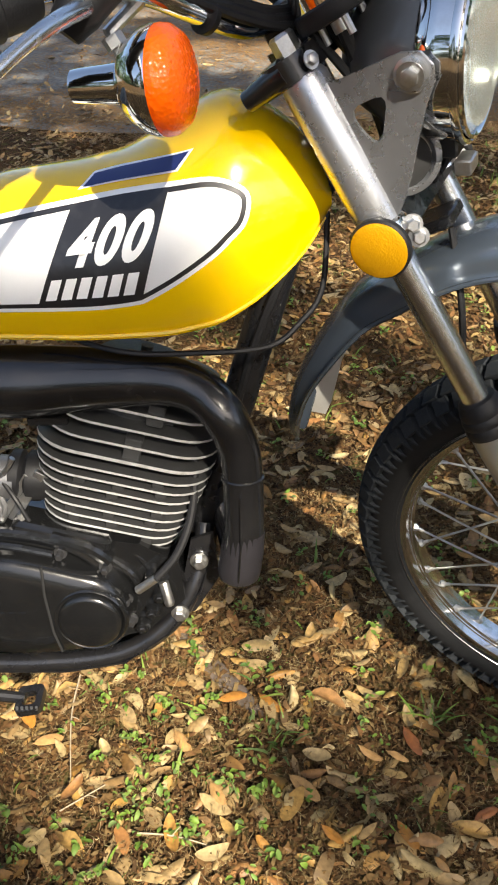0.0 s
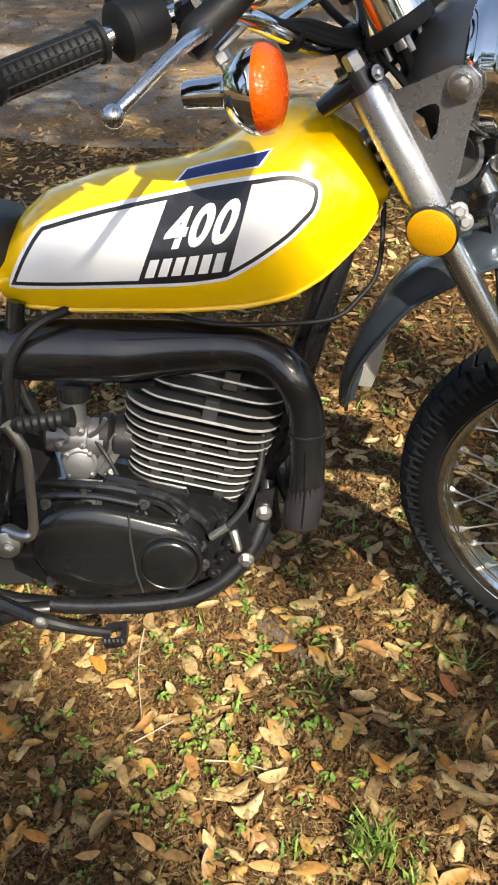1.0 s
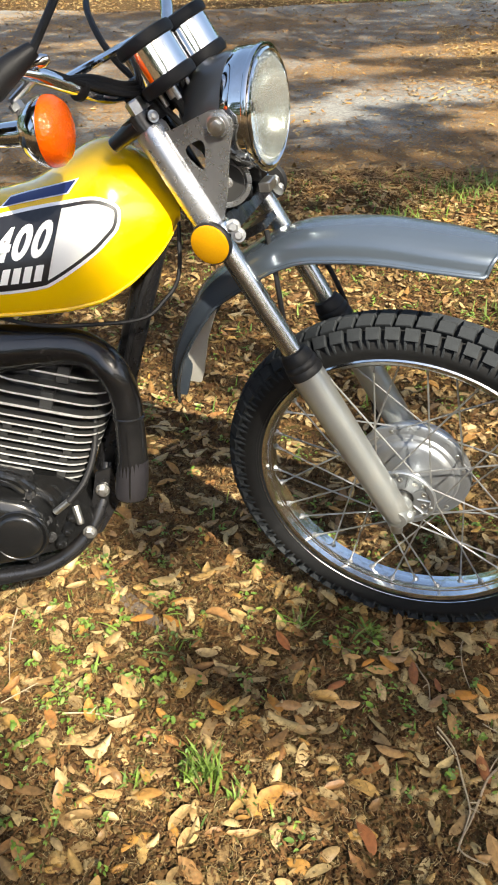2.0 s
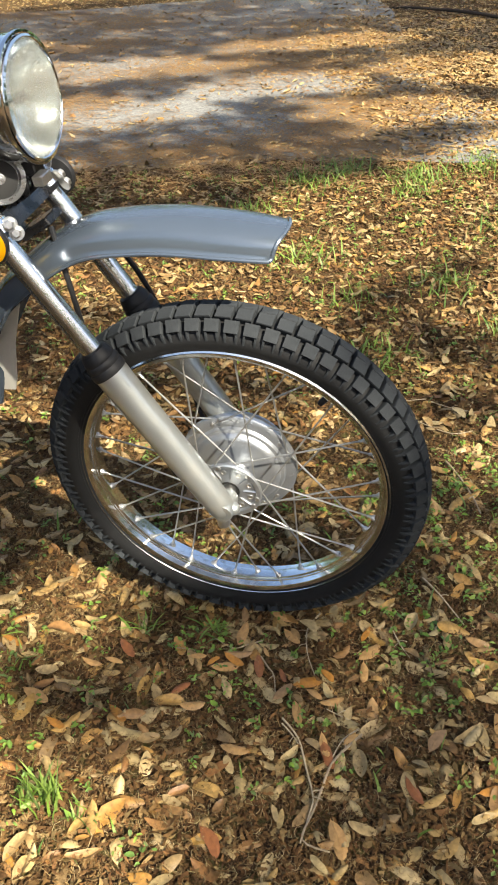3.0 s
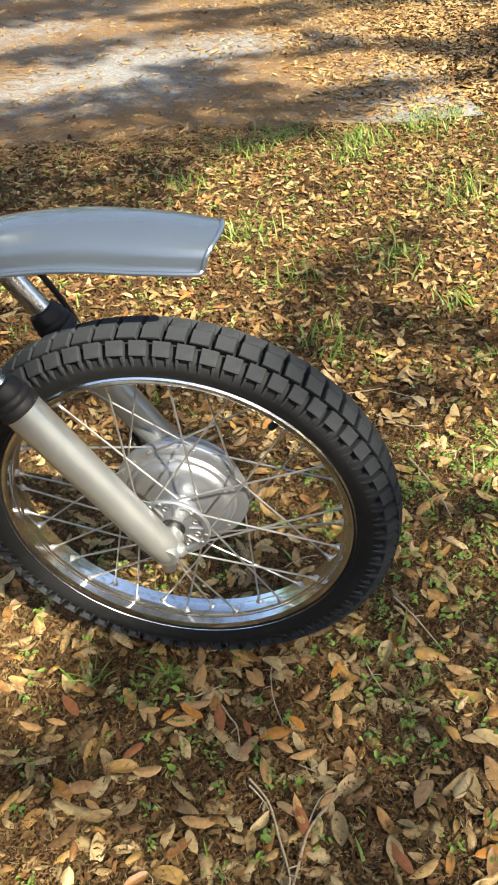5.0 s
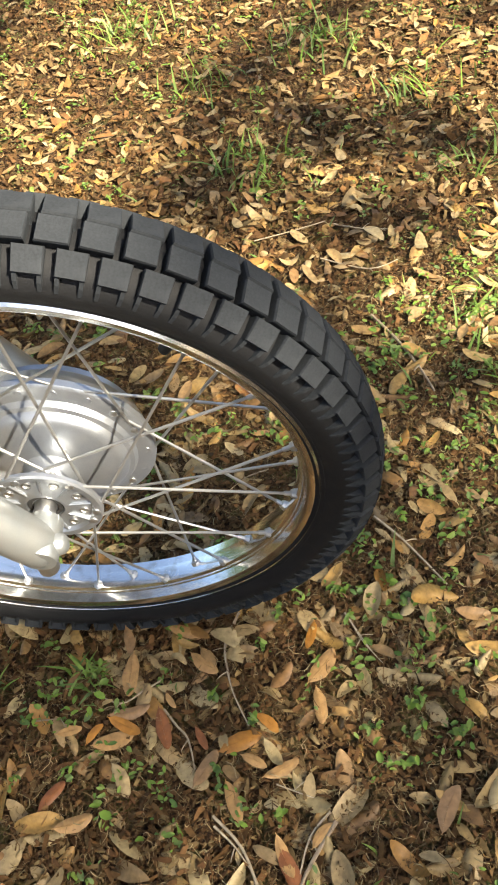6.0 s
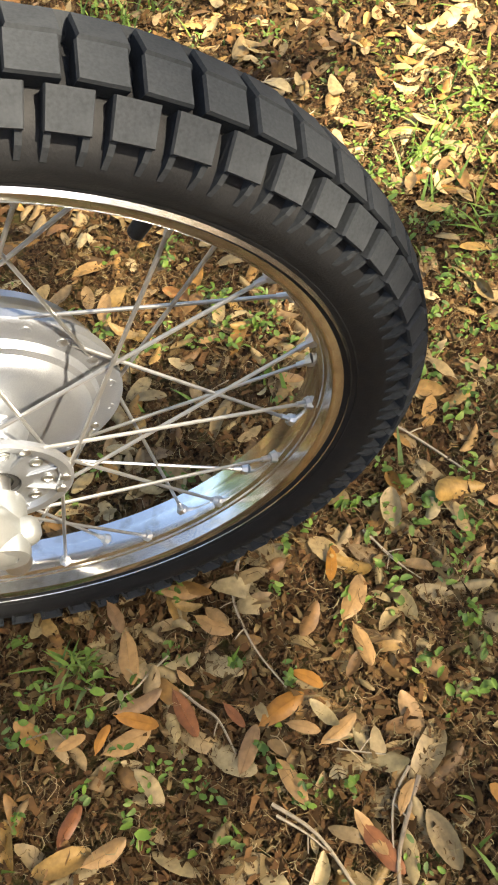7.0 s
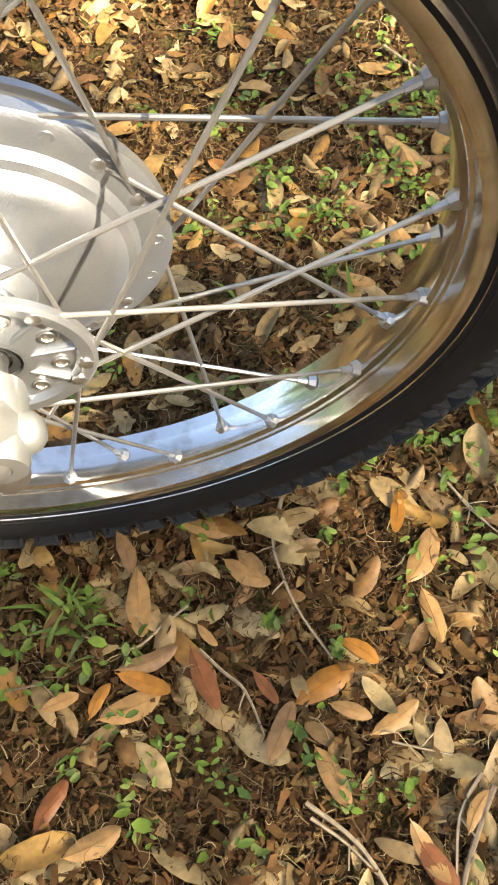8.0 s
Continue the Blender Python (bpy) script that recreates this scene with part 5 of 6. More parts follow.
def turns(rng, n, tilt):
    """Random headings with a random tilt of so many radians."""
    a, t, d = rng.uniform(0, 2 * math.pi, n), rng.normal(0, 1, n) * tilt, rng.uniform(0, 2 * math.pi, n)
    z = np.zeros(n)
    o = z + 1
    ca, sa = np.cos(a), np.sin(a)
    Rz = np.stack([np.stack([ca, -sa, z], -1), np.stack([sa, ca, z], -1), np.stack([z, z, o], -1)], 1)
    ux, uy = np.cos(d), np.sin(d)
    c, s = np.cos(t), np.sin(t)
    C = 1 - c
    Rt = np.stack([np.stack([c + ux * ux * C, ux * uy * C, uy * s], -1), np.stack([ux * uy * C, c + uy * uy * C, -ux * s], -1), np.stack([-uy * s, ux * s, c], -1)], 1)
    return Rt @ Rz


LEAF_T = np.array([0.0, 0.035, 0.13, 0.31, 0.55, 0.78, 0.93, 1.0])


def leaf_faces(across, rows=8):
    return [(i * across + j, (i + 1) * across + j, (i + 1) * across + j + 1, i * across + j + 1) for i in range(rows - 1) for j in range(across - 1)]


LEAF_FACES = leaf_faces(3, 5)


def leaf_verts(length, width, cup, curl, skew, across=3, rng=None):
    """Verts of oval, round-tipped leaves: cupped across, curled along, with a crease at the midrib; the narrow mesh has 5 rows, the wide one 8."""
    n = len(length)
    T = LEAF_T if across > 3 else np.array([0.0, 0.10, 0.38, 0.78, 1.0])
    t = T[None, :, None]
    w = np.interp(T, LEAF_T, (0.06, 0.24, 0.58, 0.90, 1.0, 0.84, 0.50, 0.10))[None, :, None] * width[:, None, None] / 2
    j = np.linspace(-1, 1, across)[None, None, :]
    wave = np.zeros((n, len(T), across)) if rng is None else rng.normal(0, 1, (n, len(T), across))
    x = (t - 0.5) * length[:, None, None] + 0 * j
    y = w * j * (1 + 0.05 * wave) + skew[:, None, None] * np.sin(np.pi * t) * length[:, None, None]
    z = cup[:, None, None] * w * np.abs(j) ** 1.6 + curl[:, None, None] * length[:, None, None] * (t - 0.5) ** 2 - 0.10 * w * (np.abs(j) < 0.1) + 0.035 * wave * w * np.abs(j)
    return np.stack([x, y, z], -1).reshape(n, -1, 3)


def fallen_leaves():
    rng = np.random.default_rng(11)
    for name, across, label, areas in (
        ("fallen_leaves", 5, "dry tan, orange and brown oak leaves scattered on the thatch", ((-0.9, 1.9, 0.15, 2.0, 880),)),
        ("far_leaves", 3, "dry brown oak leaves covering the ground by the driveway", ((-1.4, 3.4, 2.0, 4.3, 640), (1.6, 5.5, 4.1, 8.0, 560), (1.9, 6.5, 8.0, 11.5, 300), (-5.5, 1.8, 4.05, 4.6, 330), (0.9, 1.7, 4.4, 9.0, 170), (1.5, 2.3, 4.4, 9.5, 620), (2.1, 4.5, 4.3, 9.5, 700), (-5.0, 1.8, 4.5, 11.5, 105), (-6, 7, 11.3, 14, 140), (-2.6, -0.9, 0.3, 4.3, 280), (-6.0, 6.5, -3.5, 0.15, 110), (3.4, 7.0, 0.15, 4.1, 160), (1.9, 3.4, 0.15, 2.0, 350), (-6.0, -2.6, 0.15, 4.1, 160))),
    ):
        P = np.concatenate([np.stack([rng.uniform(x0, x1, int((x1 - x0) * (y1 - y0) * d)), rng.uniform(y0, y1, int((x1 - x0) * (y1 - y0) * d))], -1) for x0, x1, y0, y1, d in areas])
        n = len(P)
        length = rng.normal(0.043, 0.012, n).clip(0.016, 0.075)
        v = leaf_verts(length, length * rng.uniform(0.30, 0.46, n), rng.normal(-0.35, 0.55, n), rng.normal(-0.3, 0.6, n), rng.normal(0, 0.05, n), across, rng)
        z = relief(P[:, 0], P[:, 1]) + rng.uniform(0.003, 0.015, n)
        z = np.where((P[:, 1] > 4.15) & (P[:, 0] < 2.9), rng.uniform(0.012, 0.022, n), z)
        scatter(name, v, leaf_faces(across, 8 if across > 3 else 5), (turns(rng, n, 0.26), np.c_[P, z]), LEAF, label, "leaves")


def strewn(rng, areas):
    """Even random places over some rectangles: x from, to, y from, to, pieces a square metre."""
    return np.concatenate([np.stack([rng.uniform(a, b, int((b - a) * (d - c) * k)), rng.uniform(c, d, int((b - a) * (d - c) * k))], -1) for a, b, c, d, k in areas])


def thatch():
    rng = np.random.default_rng(12)
    P = strewn(rng, ((-0.8, 1.5, 0.18, 1.5, 20000), (-0.9, 2.0, 1.5, 2.2, 6000), (1.5, 2.0, 0.6, 1.5, 8000), (-1.2, 3.2, 2.2, 4.2, 3500)))
    n = len(P)
    L, W = rng.gamma(2.0, 0.0052, n).clip(0.003, 0.045), rng.uniform(0.0002, 0.0006, n)
    t = np.linspace(0, 1, 4)
    x = (t[None] - 0.5) * L[:, None]
    bend = rng.normal(0, 0.55, n)[:, None] * L[:, None] * (t[None] - 0.5) ** 2 * 4
    arch = np.abs(rng.normal(0.1, 0.25, n))[:, None] * L[:, None] * np.sin(np.pi * t)[None]
    v = np.stack([np.stack([x, bend + s * W[:, None], arch], -1) for s in (-1, 1)], 2).reshape(n, 8, 3)
    scatter("dead_grass", v, [(2 * i, 2 * i + 2, 2 * i + 3, 2 * i + 1) for i in range(3)], (turns(rng, n, 0.45), np.c_[P, relief(P[:, 0], P[:, 1]) + rng.uniform(0.001, 0.011, n)]), THATCH, "brown dead grass and moss threads", "dead grass")


def crumbs():
    """Broken bits of leaf and moss: small bent flakes at all tilts."""
    rng = np.random.default_rng(17)
    P = strewn(rng, ((-0.8, 1.5, 0.18, 1.5, 50000), (-0.9, 2.2, 1.5, 2.2, 20000), (1.5, 2.0, 0.6, 1.5, 20000), (-1.2, 3.2, 2.2, 4.2, 12000), (1.6, 4.5, 4.2, 6.5, 2500)))
    n = len(P)
    L = np.where(rng.random(n) < 0.13, rng.uniform(0.007, 0.014, n), rng.gamma(3.0, 0.0011, n).clip(0.0011, 0.010)) * np.where(P[:, 1] > 4.2, 3.2, np.where(P[:, 1] > 1.6, 1.7, 1.0))
    corner = np.array([(-0.5, -0.35, 0.0), (0.0, -0.30, 0.12), (0.5, -0.25, 0.0), (-0.45, 0.30, 0.0), (0.05, 0.35, 0.16), (0.5, 0.25, 0.0)])
    v = (corner[None] + rng.normal(0, 0.13, (n, 6, 3))) * L[:, None, None] * np.array([1.5, 0.7, 1.2])
    scatter("leaf_crumbs", v, [(0, 1, 4, 3), (1, 2, 5, 4)], (turns(rng, n, 0.6), np.c_[P, relief(P[:, 0], P[:, 1]) + rng.uniform(0.0, 0.010, n)]), CRUMB, "crumbled brown leaf litter and dry moss", "leaf litter")


def weeds():
    rng = np.random.default_rng(13)
    tufts = np.concatenate([np.stack([rng.uniform(a, b, k), rng.uniform(c, d, k)], -1) for a, b, c, d, k in ((-0.8, 1.9, 0.25, 1.7, 400), (0.85, 1.6, 0.6, 1.45, 260), (-0.7, 0.2, 0.5, 1.1, 110), (0.45, 0.9, 0.6, 0.9, 16), (-0.8, 3.2, 1.7, 4.2, 1100), (0.8, 2.6, 2.4, 4.2, 230))])
    n = len(tufts)
    per = 10
    C = np.repeat(tufts, per, 0) + rng.normal(0, 1, (n * per, 2)) * np.repeat(rng.uniform(0.004, 0.013, n), per)[:, None]
    m = len(C)
    L = rng.gamma(7, 0.0013, m).clip(0.004, 0.017)
    v = leaf_verts(L, L * rng.uniform(0.40, 0.66, m), rng.normal(0.4, 0.3, m), rng.normal(-0.3, 0.4, m), rng.normal(0, 0.05, m), 3, rng)
    scatter("small_weeds", v, LEAF_FACES, (turns(rng, m, 0.45), np.c_[C, relief(C[:, 0], C[:, 1]) + rng.uniform(0.006, 0.024, m)]), GREEN, "small green weeds and clover between the leaves", "weeds")


def grass_blades():
    rng = np.random.default_rng(14)
    spots = [(0.205, 0.50, 70, 0.10), (0.27, 0.47, 20, 0.06), (0.09, 0.49, 14, 0.05), (0.11, 0.80, 18, 0.06), (0.50, 0.86, 50, 0.045), (0.36, 0.88, 18, 0.06), (1.30, 1.16, 60, 0.09), (1.30, 1.32, 40, 0.09), (1.6, 3.75, 110, 0.14), (1.95, 3.85, 70, 0.13), (1.05, 3.8, 90, 0.13), (1.35, 2.5, 70, 0.12), (0.9, 2.8, 70, 0.12), (1.05, 1.95, 60, 0.10), (2.3, 3.6, 60, 0.13), (1.55, 1.75, 50, 0.10), (0.75, 3.4, 60, 0.11), (1.8, 3.0, 80, 0.13), (1.25, 3.95, 80, 0.13), (1.5, 3.55, 60, 0.09), (2.0, 4.0, 60, 0.12), (1.0, 2.4, 40, 0.09), (1.5, 2.1, 50, 0.1)] + [(rng.uniform(0.5, 6), rng.uniform(11.8, 14), 60, 0.14) for _ in range(60)]
    C, H = [], []
    for x, y, k, h in spots:
        wide = 0.006 + h * 0.09 if y < 1.0 else 0.02 + h * 0.35
        C.append(np.stack([rng.normal(x, wide * 1.2, k), rng.normal(y, wide, k)], -1))
        H.append(rng.uniform(0.35, 0.85, k) * h)
    k = 900
    C.append(np.stack([rng.uniform(-0.8, 2.8, k), rng.uniform(0.3, 4.1, k)], -1))
    H.append(rng.uniform(0.02, 0.05, k))
    C, H = np.concatenate(C), np.concatenate(H)
    n = len(C)
    t = np.linspace(0, 1, 5)
    W = rng.uniform(0.0016, 0.0036, n)
    lean = rng.uniform(0.3, 1.3, n) * np.where((H > 0.03) & (C[:, 1] < 0.7), 0.5, 1.0)
    x = lean[:, None] * H[:, None] * t[None] ** 1.6
    z = H[:, None] * (t[None] - 0.35 * t[None] ** 2 * lean[:, None])
    w = W[:, None] * (1 - t[None] ** 2 * 0.95)
    v = np.stack([np.stack([x, s * w, z], -1) for s in (-1, 1)], 2).reshape(n, 10, 3)
    scatter("grass_blades", v, [(2 * i, 2 * i + 2, 2 * i + 3, 2 * i + 1) for i in range(4)], (turns(rng, n, 0.12), np.c_[C, relief(C[:, 0], C[:, 1])]), GREEN, "tufts of green grass blades", "grass")


def pine_needles():
    rng = np.random.default_rng(15)
    spots = [(rng.uniform(-4.5, 1.9), rng.uniform(4.2, 11.3), rng.uniform(0.25, 0.8)) for _ in range(125)] + [(rng.uniform(1.3, 2.3), rng.uniform(4.3, 9.5), rng.uniform(0.2, 0.45)) for _ in range(26)] + [(rng.uniform(-3.0, 1.8), rng.uniform(4.1, 4.6), rng.uniform(0.2, 0.5)) for _ in range(16)]
    C = np.concatenate([np.stack([rng.normal(x, r * 0.75, int(900 * r)), rng.normal(y, r * 0.5, int(900 * r))], -1) for x, y, r in spots])
    n = len(C)
    L = rng.uniform(0.05, 0.11, n)
    t = np.linspace(0, 1, 3)
    x = (t[None] - 0.5) * L[:, None]
    b = rng.normal(0, 0.15, n)[:, None] * L[:, None] * np.sin(np.pi * t)[None]
    v = np.stack([np.stack([x, b + s * 0.002, 0 * b + 0.004], -1) for s in (-1, 1)], 2).reshape(n, 6, 3)
    scatter("pine_needles", v, [(0, 2, 3, 1), (2, 4, 5, 3)], (turns(rng, n, 0.05), np.c_[C, np.full(n, 0.012)]), NEEDLE, "rusty pine needles in drifts on the asphalt", "pine needles")


def twig(path, r, label="thin pale dry twig lying on the ground"):
    rng = np.random.default_rng(int(abs(path[0][0]) * 1e4) + 7)
    P = [(x + rng.normal(0, 0.0015), y + rng.normal(0, 0.0015), float(relief(x, y)) + 0.010 + r) for x, y in path]
    R = [q * rng.uniform(0.82, 1.22) for q in np.linspace(r, r * 0.6, len(P))]
    s = Shape().tube(P, R, 7, smooth=4)
    a, b = V(*P[len(P) // 2]), V(*P[-1]) - V(*P[0])
    b = b / np.linalg.norm(b) * 0.014
    spur = V(-b[1], b[0], 0) * rng.choice((-1, 1)) + b * 0.7 + V(0, 0, 0.003)
    s.tube([a, a + spur * 0.6 + V(0, 0, 0.002), a + spur], (r * 0.6, r * 0.5, r * 0.3), 6, smooth=3)
    me = s.mesh("twig")
    me.materials.append(TWIG)
    tagged(new("twig", me), label, "twig", "twigs among the leaves")


ground()
driveway()
fallen_leaves()
thatch()
crumbs()
weeds()
grass_blades()
pine_needles()


# ---- live oak added out of view: its crown blocks the sun to make dapples ----
OAK_LEAF = litter_mat("oak_leaf", [(0.03, 0.07, 0.015), (0.05, 0.10, 0.02), (0.04, 0.08, 0.02)], 0.4, 0.2, 0.5)
OAK_BARK = mat("oak_bark", (0.16, 0.13, 0.10), 0.9, 0, 0, 0.5, 40, 1.0, 0.5, (0.08, 0.07, 0.055), 6)


def open_sky(gx, gy):
    """Where the added crown is given gaps: above these places of the ground the sun comes through (0: closed, 1: open).
    """
    gaps = [(-0.23, 1.87, 0.24, 0.28), (0.04, 1.63, 0.26, 0.15), (0.14, 1.36, 0.18, 0.16), (0.35, 1.21, 0.18, 0.16), (-0.41, 1.20, 0.30, 0.16)]  # over the motorcycle
    gaps += [(-0.33, 0.96, 0.34, 0.20), (-0.15, 0.79, 0.26, 0.21), (0.02, 0.62, 0.25, 0.20), (0.18, 0.44, 0.25, 0.18)]  # a streak before it
    gaps += [(0.62, 2.40, 0.40, 0.36), (1.30, 1.38, 0.26, 0.21), (1.62, 1.50, 0.28, 0.20), (0.92, 1.62, 0.16, 0.12), (1.62, 2.25, 0.34, 0.22), (2.00, 2.00, 0.44, 0.36), (0.28, 2.75, 0.56, 0.34), (0.95, 2.72, 0.48, 0.36), (1.02, 3.20, 0.50, 0.50), (1.65, 3.00, 0.56, 0.44), (1.70, 3.60, 0.70, 0.50), (2.40, 3.50, 0.60, 0.60)]
    gaps += [(2.50, 4.30, 0.70, 0.44), (-0.40, 5.60, 1.05, 0.45), (0.8, 5.95, 0.45, 0.25), (-0.40, 7.20, 1.40, 0.50), (1.30, 6.20, 0.75, 0.40), (1.90, 5.20, 0.69, 0.46), (-2.80, 6.40, 0.55, 0.25), (-1.60, 8.60, 0.90, 0.35), (2.60, 6.50, 0.92, 0.69), (1.60, 8.00, 1.03, 0.40)]  # over the driveway
    o = np.zeros_like(gx)
    for x, y, a, b in gaps:
        o = np.maximum(o, 1.45 - np.hypot((gx - x) / a, (gy - y) / b))
    return o


def shading_oak():
    rng = np.random.default_rng(21)
    n = 35000
    gx, gy = rng.uniform(-5.5, 6.5, n), rng.uniform(-3.2, 12.5, n)
    wob = 0.28 * np.sin(5.1 * gx + 2.0 * np.sin(3.3 * gy)) * np.cos(4.3 * gy + 1.7 * np.sin(2.9 * gx)) + 0.16 * np.sin(13 * gx + 4 * gy) * np.cos(11 * gy - 3 * gx)
    keep = (open_sky(gx, gy) + wob < 0.45 + rng.normal(0, 0.07, n)) & (np.hypot((gx - 0.5) / 6.0, (gy - 4.6) / 7.6) + 0.15 * wob < 1.0 + rng.normal(0, 0.03, n))
    for x, y, a, b, share in ((0.76, 0.56, 0.32, 0.36, 0.50), (-0.72, 1.70, 0.42, 0.26, 0.36), (1.18, 1.75, 0.50, 0.45, 0.65), (0.12, 0.84, 0.18, 0.20, 0.5), (0.12, 1.80, 0.45, 0.50, 0.55)):  # the crown is thin here
        keep &= rng.random(n) > share * np.exp(-(np.hypot((gx - x) / a, (gy - y) / b)) ** 4)
    gx, gy = gx[keep], gy[keep]
    n = len(gx)
    far = rng.normal(14.5, 0.8, n)
    P = np.c_[gx, gy, np.zeros(n)] + far[:, None] * np.array(SUN)[None]
    L = rng.uniform(0.11, 0.19, n)
    corner = np.array([(-0.5, -0.30, 0.0), (0.0, -0.36, 0.10), (0.5, -0.22, 0.0), (-0.45, 0.30, 0.0), (0.05, 0.38, 0.12), (0.5, 0.20, 0.0)])
    v = (corner[None] + rng.normal(0, 0.06, (n, 6, 3))) * L[:, None, None]
    tree = tagged(new("shading_oak"), "unseen live oak added to dapple the sunlight", "tree")
    tree.location = (15.0, -9.5, 0)
    crown = scatter("crown", v, [(0, 1, 4, 3), (1, 2, 5, 4)], (turns(rng, n, 0.7), P - np.array(tree.location)[None]), OAK_LEAF, "added dark green crown with gaps that shape the sunlight", "")
    del crown["kind"]
    crown.parent = tree
    part("trunk", Shape().tube([(0, 0, -0.1), (0, 0, 0.4), (-0.1, 0.1, 1.5), (-0.3, 0.3, 3.0), (-0.5, 0.7, 4.4)], (0.62, 0.48, 0.40, 0.36, 0.30), 18, smooth=4), OAK_BARK, tree, "furrowed grey trunk of the added oak")
    for end in ((-5.5, 3.0, 7.6), (-3.5, 9.0, 8.4), (-6.5, 8.0, 8.2), (-2.0, 5.0, 8.4), (-7.5, 5.0, 8.0)):
        e = V(*end)
        part("limb", Shape().tube([(-0.4, 0.5, 3.6), tuple(V(-0.4, 0.5, 3.6) * 0.6 + e * 0.4 + V(0, 0, 0.9)), tuple(e * 0.75 + V(0, 0, 0.9)), tuple(e)], (0.22, 0.15, 0.09, 0.03), 10, smooth=5), OAK_BARK, tree)


shading_oak()


# ---- unseen ring of woods, added to darken reflections in the chrome and the paint ----
def reflection_woods():
    rng = np.random.default_rng(31)
    n = 9000
    a, r = rng.uniform(0, 2 * math.pi, n), rng.normal(30, 3, n)
    h = rng.beta(1.3, 1.5, n) * (9 + 3.5 * np.sin(5 * a) + 2.5 * np.sin(11 * a + 1))
    L = rng.uniform(0.7, 1.8, n)
    v = leaf_verts(L, L * rng.uniform(0.6, 0.95, n), rng.normal(0.2, 0.2, n), rng.normal(0, 0.4, n), np.zeros(n))
    scatter("reflection_woods", v, LEAF_FACES, (turns(rng, n, 1.2), np.c_[r * np.cos(a), r * np.sin(a), h + 0.3]), OAK_LEAF, "unseen ring of dark green foliage added for reflections", "woods")


reflection_woods()


# ---- twigs, a patch of bare soil and single leaves that stand out ----
for path, r in (
    ([(0.614, 0.629), (0.640, 0.585), (0.647, 0.519), (0.652, 0.468), (0.642, 0.440), (0.622, 0.391)], 0.0022),
    ([(0.750, 0.578), (0.723, 0.558), (0.689, 0.524), (0.665, 0.476), (0.648, 0.439), (0.624, 0.396), (0.664, 0.369)], 0.0024),
    ([(0.716, 0.877), (0.689, 0.839), (0.679, 0.796), (0.681, 0.762), (0.686, 0.719)], 0.0017),
    ([(0.594, 0.816), (0.566, 0.807), (0.536, 0.798), (0.501, 0.830)], 0.0014),
    ([(0.589, 0.775), (0.598, 0.749), (0.608, 0.729), (0.609, 0.689)], 0.0015),
    ([(0.853, 0.828), (0.859, 0.790), (0.865, 0.762)], 0.0015),
    ([(0.696, 0.640), (0.716, 0.625), (0.738, 0.607)], 0.0014),
    ([(0.611, 0.619), (0.631, 0.588), (0.645, 0.553)], 0.0016),
    ([(0.748, 0.592), (0.715, 0.570), (0.689, 0.536)], 0.0018),
    ([(0.423, 0.817), (0.458, 0.809)], 0.0012),
    ([(0.826, 1.104), (0.785, 1.100), (0.752, 1.080)], 0.0011),
    ([(-0.078, 0.613), (-0.021, 0.618), (0.033, 0.612)], 0.0016),
    ([(-0.243, 0.881), (-0.232, 0.800), (-0.198, 0.684)], 0.0016),
    ([(-0.199, 0.636), (-0.164, 0.665), (-0.131, 0.696)], 0.0014),
    ([(1.133, 1.663), (1.179, 1.624), (1.239, 1.594)], 0.0016),
    ([(0.972, 1.687), (1.043, 1.681), (1.121, 1.679)], 0.0016),
    ([(1.103, 1.382), (1.118, 1.302), (1.126, 1.222), (1.130, 1.163)], 0.0026),
    ([(0.947, 0.960), (0.973, 0.908), (0.999, 0.824)], 0.0022),
    ([(0.854, 0.826), (0.858, 0.784), (0.871, 0.746)], 0.0013),
    ([(0.717, 0.876), (0.685, 0.829)], 0.0013),
    ([(1.703, 5.523), (1.919, 6.025), (2.113, 6.162)], 0.0030),
    ([(0.074, 4.715), (0.333, 4.763)], 0.0030),
    ([(1.073, 1.574), (1.148, 1.504), (1.209, 1.508)], 0.0016),
):
    twig(path, r)


# rotten bark of the stump, and the dark of a painted shadow band
ROTTEN_SHADE = mat("rotten_bark_and_shade", (0.055, 0.042, 0.032), 0.95, 0, 0, 0.5, 60, 1.0, 0.5, (0.03, 0.022, 0.016), 9, 0.1)


def shadow_strip(path, r, label):
    me = Shape().tube(path, r, 12, smooth=5).mesh("shadow_soil_band")
    me.materials.append(ROTTEN_SHADE)
    tagged(new("shadow_soil_band", me), label, "branch")


# thin dark tube that stands in for a band of shadow and soil
shadow_strip([(2.72, 10.2, 0.0), (2.97, 9.79, 0.03), (3.32, 9.24, 0.04), (3.60, 8.62, 0.03), (3.80, 8.10, 0.0)], (0.008, 0.014, 0.018, 0.015, 0.008), "thin dark strip drawn for a band of shadow and soil")


def tree_stump():
    rng = np.random.default_rng(5)
    rows = []
    for r, z in ((0.19, -0.02), (0.15, 0.03), (0.125, 0.08), (0.12, 0.12), (0.10, 0.125), (0.03, 0.118)):
        rows.append([(3.36 + r * math.cos(a) * (1 + 0.10 * math.sin(5 * a) + rng.normal(0, 0.03)), 7.30 + r * math.sin(a) * (1 + 0.10 * math.sin(5 * a) + rng.normal(0, 0.03)), z) for a in np.arange(22) * 2 * math.pi / 22])
    me = Shape().rings(rows).mesh("tree_stump")
    me.materials.append(ROTTEN_SHADE)
    tagged(new("tree_stump", me), "low dark rotten tree stump among the leaves", "stump")


tree_stump()


